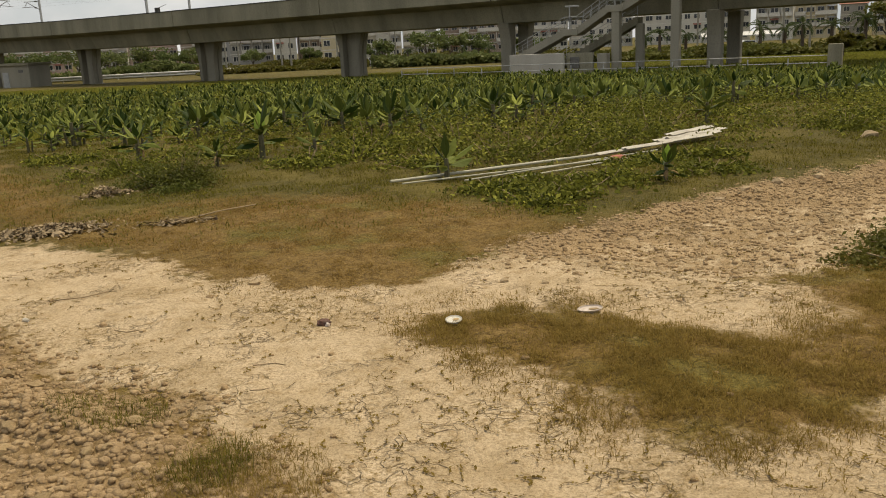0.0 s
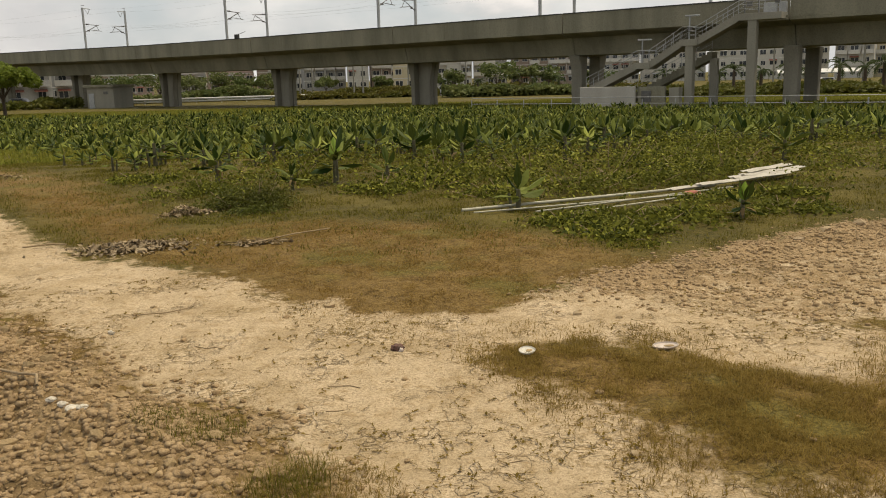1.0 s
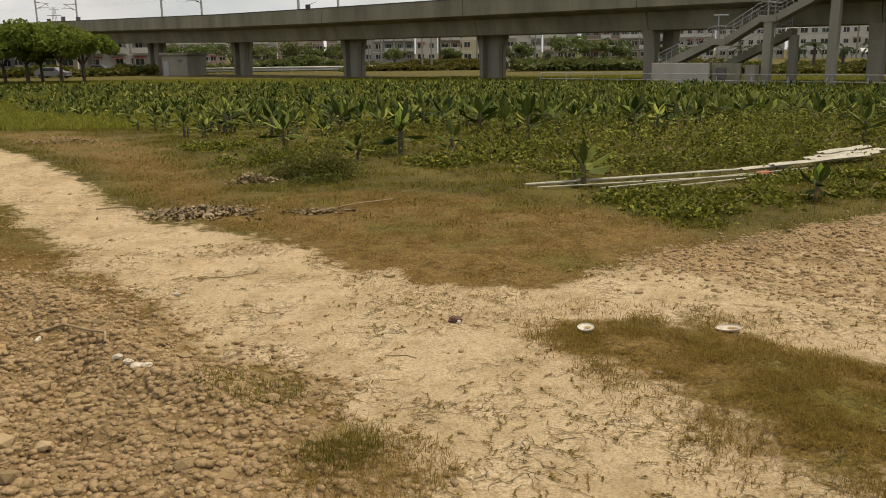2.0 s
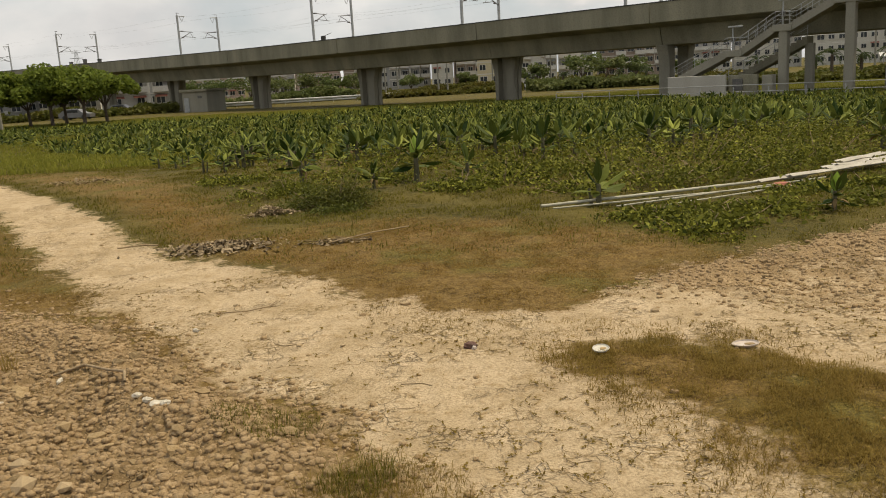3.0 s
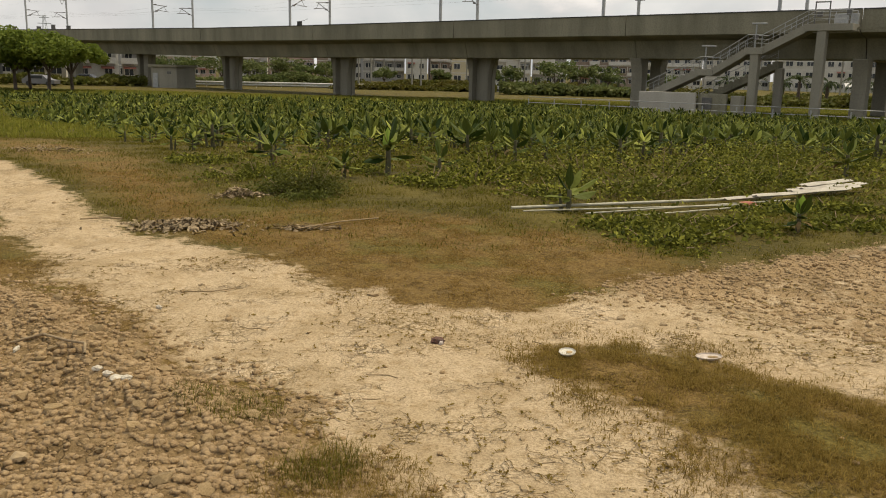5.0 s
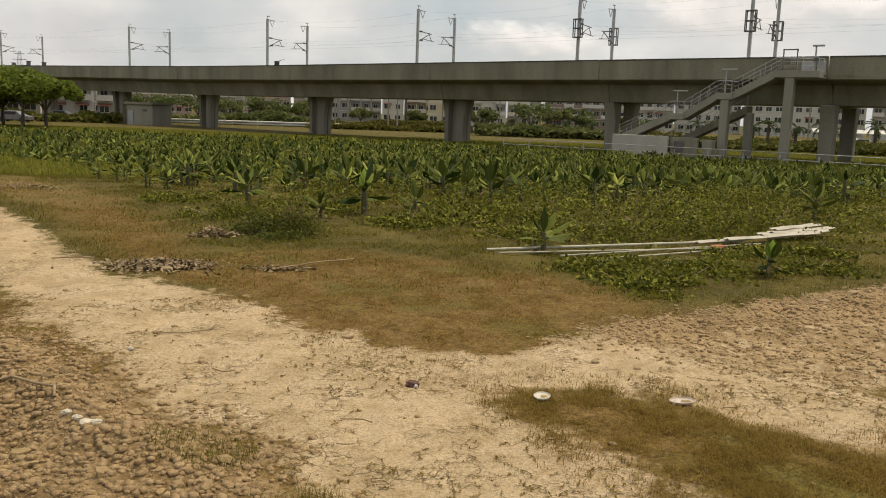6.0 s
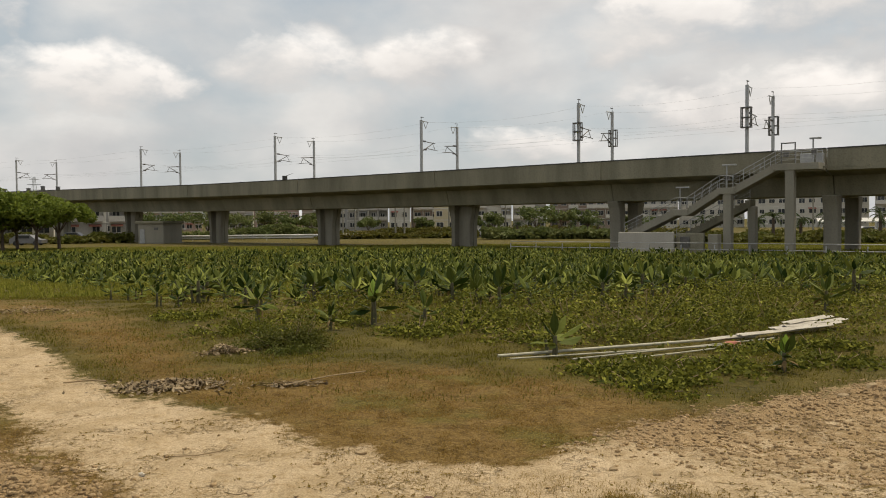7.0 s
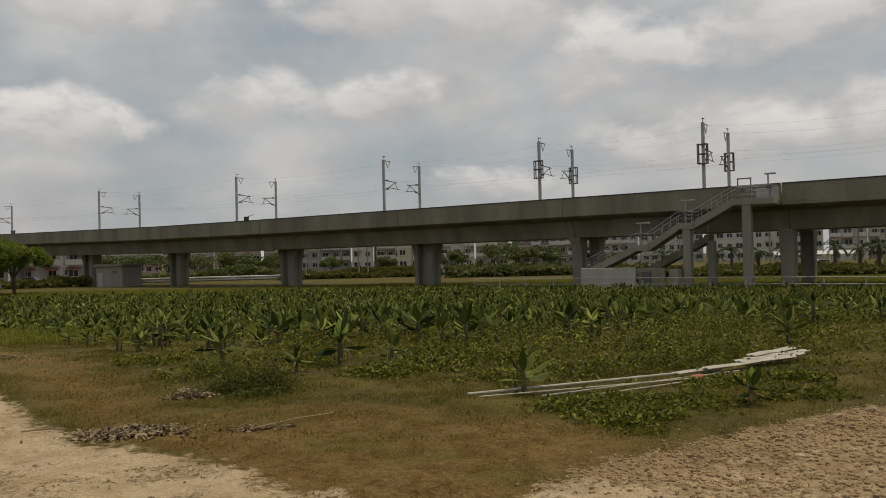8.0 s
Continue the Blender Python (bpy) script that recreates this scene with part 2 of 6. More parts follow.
def value_noise(x, y, scale, seed):
    """Smooth random heights in -1 to 1 on a lattice of that spacing."""
    u, v = np.asarray(x) / scale, np.asarray(y) / scale
    iu, iv = np.floor(u).astype(np.int64), np.floor(v).astype(np.int64)
    fu, fv = u - iu, v - iv
    fu, fv = fu * fu * (3 - 2 * fu), fv * fv * (3 - 2 * fv)

    def h(a, b):
        n = (a * 374761393 + b * 668265263 + seed * 974711) & 0x7FFFFFFF
        n = ((n ^ (n >> 13)) * 1274126177) & 0x7FFFFFFF
        return ((n ^ (n >> 16)) & 0xFFFF) / 32767.5 - 1.0
    return (h(iu, iv) * (1 - fu) + h(iu + 1, iv) * fu) * (1 - fv) + (h(iu, iv + 1) * (1 - fu) + h(iu + 1, iv + 1) * fu) * fv


def smooth01(v):
    v = np.clip(v, 0, 1)
    return v * v * (3 - 2 * v)


def inside(poly, x, y, soft):
    """1 well inside the outline, 0 well outside, with an edge of that softness."""
    x, y = np.asarray(x, float), np.asarray(y, float)
    best, odd = np.full(x.shape, 1e9), np.zeros(x.shape, bool)
    for (ax, ay), (bx, by) in zip(poly, poly[1:] + poly[:1]):
        dx, dy = bx - ax, by - ay
        k = np.clip(((x - ax) * dx + (y - ay) * dy) / (dx * dx + dy * dy + 1e-9), 0, 1)
        best = np.minimum(best, np.hypot(x - ax - k * dx, y - ay - k * dy))
        cross = (ay > y) != (by > y)
        odd ^= cross & (x < ax + (y - ay) * dx / (dy if abs(dy) > 1e-9 else 1e-9))
    return smooth01(0.5 + np.where(odd, best, -best) / (2 * soft))


# ---- the ground: what covers it where ----
BARE = [(-26, 38), (-15, 22.5), (-9.8, 16.5), (-7.2, 13.4), (-5.3, 11.1), (-4.0, 9.2), (-3.1, 8.0), (-2.1, 7.3), (-1.4, 6.7), (-0.9, 6.1), (-0.3, 5.65),
        (0.4, 5.6), (1.2, 6.2), (1.9, 5.9), (2.8, 4.6), (3.3, 3.9), (4.5, 2.8), (4.5, 0.5), (-0.2, 0.5), (-0.25, 3.1), (-0.5, 3.5), (-0.75, 3.9),
        (-1.1, 4.2), (-1.65, 4.8), (-2.2, 5.4), (-3.0, 6.2), (-4.2, 7.8), (-5.4, 9.5), (-7.3, 12.1), (-9.2, 13.7), (-16, 21), (-27, 36)]
TILLED_RIGHT = [(1.0, 6.1), (1.9, 6.85), (2.95, 7.55), (3.8, 8.1), (5.1, 8.75), (7.3, 9.6), (12, 11), (12, 8), (5.2, 6.6), (3.9, 5.9), (3.3, 5.1), (2.4, 5.0), (1.9, 5.5)]
TILLED_LEFT = [(-0.2, 1.0), (-0.3, 3.0), (-0.55, 3.45), (-0.8, 3.85), (-1.15, 4.15), (-1.7, 4.7), (-2.3, 5.3), (-3.1, 6.1), (-3.9, 6.6), (-6, 7.0), (-9, 7), (-9, 1)]
FRONT_GRASS = [(0.45, 4.85), (1.05, 4.95), (1.6, 4.45), (2.3, 3.98), (2.65, 4.2), (3.2, 5.0), (4.5, 5.4), (6, 4.5), (4.0, 3.0), (2.3, 2.9), (1.85, 2.88), (1.65, 2.75),
               (1.35, 2.85), (1.2, 3.05), (1.1, 3.4), (0.8, 3.85), (0.45, 4.3)]
TONGUE = [(-14.5, 22.6), (-9.6, 17.0), (-7.0, 14.0), (-5.0, 11.6), (-3.7, 9.6), (-3.0, 8.2), (-2.1, 7.4), (-0.9, 6.1), (-0.36, 5.65), (0.37, 5.67), (1.1, 6.5), (2.0, 7.2), (1.6, 8.2),
          (0.4, 9.2), (-1.6, 9.6), (-2.6, 9.1), (-4.2, 12.5), (-6.0, 15.5), (-9, 19), (-13, 23)]

LEFT_DRY = [(-3.0, 6.0), (-4.2, 7.7), (-5.4, 9.3), (-7.3, 11.9), (-9.2, 13.4), (-15, 19), (-16, 5), (-5, 4.5)]


def fade(x, y):
    """Height of the land: level near the track, sinking gently to the field."""
    d = np.hypot(np.asarray(x) * 0.8, y)
    return -1.2 * smooth01((d - 12.0) / 36.0)


def covers(x, y):
    """Shares of bare earth, tilled earth, dry grass, front grass at a place."""
    wx = x + 0.10 * value_noise(x, y, 0.5, 3) + 0.05 * value_noise(x, y, 0.16, 4)
    wy = y + 0.12 * value_noise(x, y, 0.45, 5) + 0.05 * value_noise(x, y, 0.16, 6)
    soft = 0.42
    bare, right, left = inside(BARE, wx, wy, soft), inside(TILLED_RIGHT, wx, wy, 0.5), inside(TILLED_LEFT, wx, wy, 0.4)
    front, tongue = inside(FRONT_GRASS, wx, wy, 0.42), inside(TONGUE, wx, wy, 0.5)
    tongue = np.maximum(np.maximum(tongue, inside(LEFT_DRY, wx, wy, 0.6)), 1 - smooth01((y - 6.6) / 1.2))
    left = left * (1 - 0.85 * smooth01((y - 4.9) / 2.2))
    # the worked earth on the far side is broken up by smooth, driven-over sand
    bare = np.maximum(bare, right)
    right = right * (0.52 + 0.48 * smooth01((y - 0.30 * x - 5.55 + 0.5 * value_noise(x, y, 0.8, 21)) / 0.9))
    return bare, np.maximum(right, left), tongue, front


def sandiness(x, y):
    """How far the worked earth is pale sand rather than dark loam."""
    return inside(TILLED_RIGHT, x, y, 0.6) * (0.58 + 0.75 * value_noise(0.35 * (x - 0.4 * y), 1.5 * (y + 0.42 * x), 0.7, 23))


def ground_height(x, y):
    x, y = np.asarray(x, float), np.asarray(y, float)
    bare, tilled, tongue, front = covers(x, y)
    near = 1 - smooth01((np.hypot(x, y) - 11.0) / 6.0)
    z = fade(x, y) + 0.05 * value_noise(x, y, 2.1, 11) * near + 0.16 * value_noise(x, y, 9.0, 12) * smooth01((y - 9) / 10) * (1 - smooth01((y - 60) / 60))
    lumpy = 0.030 * value_noise(x, y, 0.31, 13) + 0.034 * np.abs(value_noise(x, y, 0.15, 14)) + 0.024 * np.abs(value_noise(x, y, 0.08, 15))
    # tyre ruts and a low heap along the worked earth on either side
    ridge = 0.10 * np.exp(-((x + 2.0 + 0.9 * (y - 4.4)) / 0.28) ** 2) * (1 - smooth01((y - 5.2) / 0.8)) * smooth01((y - 3.2) / 0.6)
    rut = (0.022 * np.sin((y + 0.42 * x) * 6.0 + 1.2 * value_noise(x, y, 1.1, 24)) + 0.03 * value_noise(x, y, 0.55, 25)) * inside(TILLED_RIGHT, x, y, 0.5)
    fine = 0.009 * value_noise(x, y, 0.11, 16) + 0.012 * np.abs(value_noise(x, y, 0.24, 18)) + 0.018 * value_noise(x, y, 0.5, 17)
    return z + (tilled * (lumpy + ridge + rut) + (1 - tilled) * fine) * near + 0.03 * front * near


def spread(lo, hi, step, far_lo, far_hi):
    """Even steps between lo and hi, growing steps out to the far ends."""
    mid, out, back, k = list(np.arange(lo, hi, step)), [], [], step
    p = hi
    while p < far_hi:
        out.append(p)
        k *= 1.07
        p += k
    k, p = step, lo
    while p > far_lo:
        k *= 1.07
        p -= k
        back.append(p)
    return np.array(back[::-1] + mid + out + [far_hi])


def build_ground():
    gx, gy = spread(-6.5, 6.5, 0.035, -2600, 2600), spread(2.0, 11.5, 0.035, -300, 3200)
    xx, yy = np.meshgrid(gx, gy)
    x, y = xx.ravel(), yy.ravel()
    z = ground_height(x, y)
    w, h = len(gx), len(gy)
    i = np.arange(w * h).reshape(h, w)
    quads = np.stack([i[:-1, :-1].ravel(), i[:-1, 1:].ravel(), i[1:, 1:].ravel(), i[1:, :-1].ravel()], 1)
    me = bpy.data.meshes.new("ground")
    me.vertices.add(w * h)
    me.vertices.foreach_set("co", np.stack([x, y, z], 1).ravel().astype(np.float32))
    me.loops.add(quads.size)
    me.loops.foreach_set("vertex_index", quads.ravel().astype(np.int32))
    me.polygons.add(len(quads))
    me.polygons.foreach_set("loop_start", np.arange(0, quads.size, 4, dtype=np.int32))
    me.update()
    me.validate()
    bare, tilled, tongue, front = covers(x, y)
    attr = me.attributes.new("cover", "FLOAT_COLOR", "POINT")
    attr.data.foreach_set("color", np.stack([bare, tilled, tongue, front], 1).ravel().astype(np.float32))
    sandy = me.attributes.new("sandy", "FLOAT", "POINT")
    sandy.data.foreach_set("value", np.clip(sandiness(x, y), 0, 1).astype(np.float32))
    me.shade_smooth()
    m = bpy.data.materials.new("earth_and_grass")
    m.use_nodes = True
    t = m.node_tree
    bsdf = t.nodes["Principled BSDF"]
    geo = t.nodes.new("ShaderNodeNewGeometry")
    at = t.nodes.new("ShaderNodeAttribute")
    at.attribute_name = "cover"
    sep = t.nodes.new("ShaderNodeSeparateColor")
    t.links.new(at.outputs["Color"], sep.inputs[0])

    def tex(scale, detail=6.0, rough=0.6):
        n = node(t, "ShaderNodeTexNoise", Scale=scale, Detail=detail, Roughness=rough)
        t.links.new(geo.outputs["Position"], n.inputs["Vector"])
        return n.outputs["Fac"]
    big, mid, fine, grain = tex(0.6), tex(2.6), tex(11.0, 8.0, 0.7), tex(70.0, 4.0, 0.7)
    pale = mix_col(t, ramp(t, mid, 0.35, 0.65), (0.50, 0.385, 0.245), (0.63, 0.497, 0.338))
    pale = mix_col(t, math_node(t, "MULTIPLY", ramp(t, tex(1.9, 6.0, 0.65), 0.48, 0.62), 0.55), pale, (0.37, 0.275, 0.155))
    pale = mix_col(t, ramp(t, fine, 0.52, 0.68), pale, (0.36, 0.255, 0.13))
    blot = math_node(t, "MULTIPLY", ramp(t, tex(1.3, 7.0, 0.68), 0.46, 0.60), ramp(t, tex(34.0, 6.0, 0.7), 0.46, 0.60))
    pale = mix_col(t, blot, pale, (0.27, 0.19, 0.085))
    # bits of dry straw and dirt lying on it
    bits = math_node(t, "MULTIPLY", ramp(t, tex(48.0, 5.0, 0.75), 0.60, 0.68), ramp(t, tex(3.4, 5.0, 0.6), 0.42, 0.60))
    pale = mix_col(t, bits, pale, (0.20, 0.135, 0.06))
    # shrinkage cracks
    vor = node(t, "ShaderNodeTexVoronoi", Scale=8.5)
    vor.feature = "DISTANCE_TO_EDGE"
    warp = t.nodes.new("ShaderNodeVectorMath")
    warp.operation = "MULTIPLY_ADD"
    wn_col = node(t, "ShaderNodeTexNoise", Scale=7.0, Detail=4.0)
    t.links.new(geo.outputs["Position"], wn_col.inputs["Vector"])
    t.links.new(wn_col.outputs["Color"], warp.inputs[0])
    warp.inputs[1].default_value = (0.30, 0.30, 0.30)
    t.links.new(geo.outputs["Position"], warp.inputs[2])
    t.links.new(warp.outputs[0], vor.inputs["Vector"])
    crack = math_node(t, "MULTIPLY", ramp(t, vor.outputs["Distance"], 0.055, 0.0), ramp(t, mid, 0.48, 0.62))
    pale = mix_col(t, math_node(t, "MULTIPLY", crack, 0.35), pale, (0.16, 0.105, 0.045))
    soil = mix_col(t, ramp(t, fine, 0.38, 0.64), (0.20, 0.132, 0.060), (0.42, 0.30, 0.165))
    soil = mix_col(t, ramp(t, mid, 0.45, 0.7), soil, (0.20, 0.135, 0.066))
    sat = t.nodes.new("ShaderNodeAttribute")
    sat.attribute_name = "sandy"
    sand = mix_col(t, ramp(t, fine, 0.40, 0.66), (0.50, 0.365, 0.215), (0.27, 0.185, 0.095))
    soil = mix_col(t, sat.outputs["Fac"], soil, sand)
    straw = tex(42.0, 5.0, 0.75)
    dry = mix_col(t, ramp(t, fine, 0.36, 0.64), (0.128, 0.077, 0.020), (0.23, 0.150, 0.050))
    dry = mix_col(t, ramp(t, straw, 0.52, 0.70), dry, (0.32, 0.215, 0.082))
    dry = mix_col(t, ramp(t, straw, 0.46, 0.34), dry, (0.10, 0.065, 0.02))
    dry = mix_col(t, ramp(t, tex(0.9, 4.0, 0.6), 0.50, 0.62), dry, mix_col(t, ramp(t, straw, 0.4, 0.62), (0.09, 0.072, 0.015), (0.20, 0.155, 0.038)))
    green = mix_col(t, ramp(t, fine, 0.36, 0.62), (0.052, 0.050, 0.010), (0.11, 0.087, 0.021))
    green = mix_col(t, ramp(t, big, 0.45, 0.62), green, (0.125, 0.100, 0.023))
    green = mix_col(t, ramp(t, straw, 0.52, 0.70), green, (0.18, 0.145, 0.04))
    col = mix_col(t, sep.outputs["Blue"], green, dry)
    jag = math_node(t, "MULTIPLY", math_node(t, "SUBTRACT", math_node(t, "MULTIPLY_ADD", tex(4.0, 8.0, 0.72), 0.6, math_node(t, "MULTIPLY", fine, 0.4)), 0.5), 2.6)
    col = mix_col(t, ramp(t, math_node(t, "ADD", sep.outputs["Red"], jag), 0.35, 0.6), col, pale)
    col = mix_col(t, ramp(t, math_node(t, "ADD", sep.outputs["Green"], jag), 0.35, 0.6), col, soil)
    col = mix_col(t, ramp(t, math_node(t, "ADD", at.outputs["Alpha"], jag), 0.40, 0.80), col, dry)
    col = mix_col(t, ramp(t, grain, 0.46, 0.66), col, mix_col(t, 1.0, col, (0.62, 0.60, 0.56), "MULTIPLY"))
    t.links.new(col, bsdf.inputs["Base Color"])
    bsdf.inputs["Roughness"].default_value = 0.95
    bsdf.inputs["Specular IOR Level"].default_value = 0.2
    height = math_node(t, "ADD", fine, math_node(t, "MULTIPLY", grain, 0.35))
    height = math_node(t, "SUBTRACT", height, math_node(t, "MULTIPLY", crack, 0.6))
    b = node(t, "ShaderNodeBump", Strength=0.9, Distance=0.035)
    t.links.new(height, b.inputs["Height"])
    t.links.new(b.outputs[0], bsdf.inputs["Normal"])
    me.materials.append(m)
    return tagged(new("ground", me), "dusty bare track, tilled earth and dry grass", "ground", kind="structure")


ground = build_ground()


def z_at(x, y):
    return float(ground_height(np.array([x]), np.array([y]))[0])


# ---- the railway viaduct ----
UX, UY = 0.7804, -0.6253          # along the viaduct, towards the near end
CX, CY = 2.3, 92.65               # a pier's centre, where s = 0
HEADING = math.degrees(math.atan2(UY, UX))
FIELD = -1.2


def along(s, off, z):
    """A place s along the viaduct, off metres beyond its axis (minus: nearer)."""
    return Vector((CX + UX * s - UY * off, CY + UY * s + UX * off, z))


def deck_top(s):
    return 6.72 + 0.0022 * (s + 20) * (s > -20) + 0.0105 * max(0.0, -40.0 - s)


def girder(s0, s1, parent):
    profile = [(-5.0, 0), (-5.0, -1.62), (-4.55, -1.78), (-3.1, -1.98), (-2.6, -3.5), (2.6, -3.5), (3.1, -1.98), (4.55, -1.78), (5.0, -1.62), (5.0, 0),
               (4.75, 0), (4.75, -1.1), (-4.75, -1.1), (-4.75, 0)]
    verts, faces, n = [], [], len(profile)
    for s in (s0 + 0.04, s1 - 0.04):
        verts += [along(s, o, deck_top(s) + z) for o, z in profile]
    for k in range(n):
        faces.append((k, (k + 1) % n, n + (k + 1) % n, n + k))
    faces += [tuple(range(n))[::-1], tuple(range(n, 2 * n))]
    g = mesh_object("girder", verts, faces, CONCRETE, parent)
    # dark drip cap along the parapet and shallow pilasters at the panel joints
    bm = bmesh.new()
    mid = (s0 + s1) / 2
    tilt = math.degrees(math.atan2(deck_top(s1) - deck_top(s0), s1 - s0))
    add_box(bm, Matrix.Translation(along(mid, -4.92, deck_top(mid))) @ pose(0, 0, 0, 0, -tilt, HEADING), s1 - s0 - 0.1, 0.26, 0.09)
    part("parapet_cap", bm, DARK_CAP, g, "thin blackened cap on the parapet")
    for k in range(1, 3):
        s = s0 + (s1 - s0) * k / 3
        bm = bmesh.new()
        add_box(bm, Matrix.Translation(along(s, -5.0, deck_top(s) - 1.55)) @ pose(0, 0, 0, 0, 0, HEADING), 0.03, 0.03, 1.5)
        part("panel_joint", bm, CONCRETE, g)
    bm = bmesh.new()
    add_box(bm, Matrix.Translation(along(s1, 0, deck_top(s1) - 3.44)) @ pose(0, 0, 0, 0, 0, HEADING), 0.08, 5.0, 2.2)
    part("expansion_joint", bm, DARK_CAP, g)
    return g


def column(s, off, parent, toe):
    """A pier column that flares outward under the girder; toe: -1 near side, 1 far side."""
    top, verts, faces = deck_top(s) - 3.5, [], []
    levels = [(FIELD - 0.4, 0.0), (FIELD + 2.6, 0.0), (FIELD + 3.3, 0.10), (FIELD + 3.9, 0.28), (top, 0.55)]
    for z, flare in levels:
        half_s, half_o = 0.54, 0.52
        outer = off + toe * (half_o + flare)
        inner = off - toe * half_o
        lo, hi = min(inner, outer), max(inner, outer)
        verts += [along(s - half_s, lo, z), along(s + half_s, lo, z), along(s + half_s, hi, z), along(s - half_s, hi, z)]
    for k in range(len(levels) - 1):
        for c in range(4):
            faces.append((4 * k + c, 4 * k + (c + 1) % 4, 4 * k + 4 + (c + 1) % 4, 4 * k + 4 + c))
    faces += [(3, 2, 1, 0), tuple(range(len(verts) - 4, len(verts)))]
    ob = mesh_object("column", verts, faces, CONCRETE_PIER, parent)
    ob.modifiers.new("bevel", "BEVEL").width = 0.06
    return ob


viaduct = thing("railway_viaduct", "weathered grey concrete railway viaduct on twin-column piers", "viaduct", kind="structure")
PIERS = [-175, -153, -131, -109, -87, -65, -43.4, -21.2, 0, 19.3, 38.4, 58, 78, 98]
for s0, s1 in zip(PIERS, PIERS[1:]):
    girder(s0, s1, viaduct)


def slab_pier(s, parent):
    """A pier with a deep upright recess between two ribs, spreading along the track under the girders."""
    top = deck_top(s) - 3.5
    levels = [(FIELD - 0.4, 0.0), (FIELD + 2.2, 0.0), (FIELD + 3.1, 0.10), (top - 0.6, 0.30), (top, 0.42)]
    plan = [(-1.25, -0.65), (-0.80, -0.65), (-0.72, 0.0), (0.22, 0.0), (0.30, -0.65), (1.25, -0.65), (1.25, -0.10), (1.14, -0.06), (1.14, 0.06), (1.25, 0.10),
            (1.25, 0.65), (0.30, 0.65), (0.22, 0.06), (-0.72, 0.06), (-0.80, 0.65), (-1.25, 0.65)]
    n, verts, faces = len(plan), [], []
    for z, flare in levels:
        verts += [along(s + a + flare * (1 if a > 1 else -1 if a < -1 else 0), o, z) for a, o in plan]
    for k in range(len(levels) - 1):
        faces += [(n * k + c, n * k + (c + 1) % n, n * k + n + (c + 1) % n, n * k + n + c) for c in range(n)]
    faces += [tuple(range(n))[::-1], tuple(range(len(verts) - n, len(verts)))]
    ob = mesh_object("pier", verts, faces, CONCRETE_PIER, parent)
    bm = bmesh.new()
    bm.from_mesh(ob.data)
    bmesh.ops.recalc_face_normals(bm, faces=bm.faces)
    bm.to_mesh(ob.data)
    bm.free()
    return ob


for s in PIERS:
    if s < 10:
        slab_pier(s, viaduct)
        continue
    gap = 1.8 if s < 30 else 3.2
    pier = part("pier", add_box(bmesh.new(), Matrix.Translation(along(s, 0, deck_top(s) - 3.62)) @ pose(0, 0, 0, 0, 0, HEADING), 0.9, 2 * gap, 0.14, 0.02), CONCRETE_PIER, viaduct)
    for toe in (-1, 1):
        column(s, toe * gap, pier, toe)


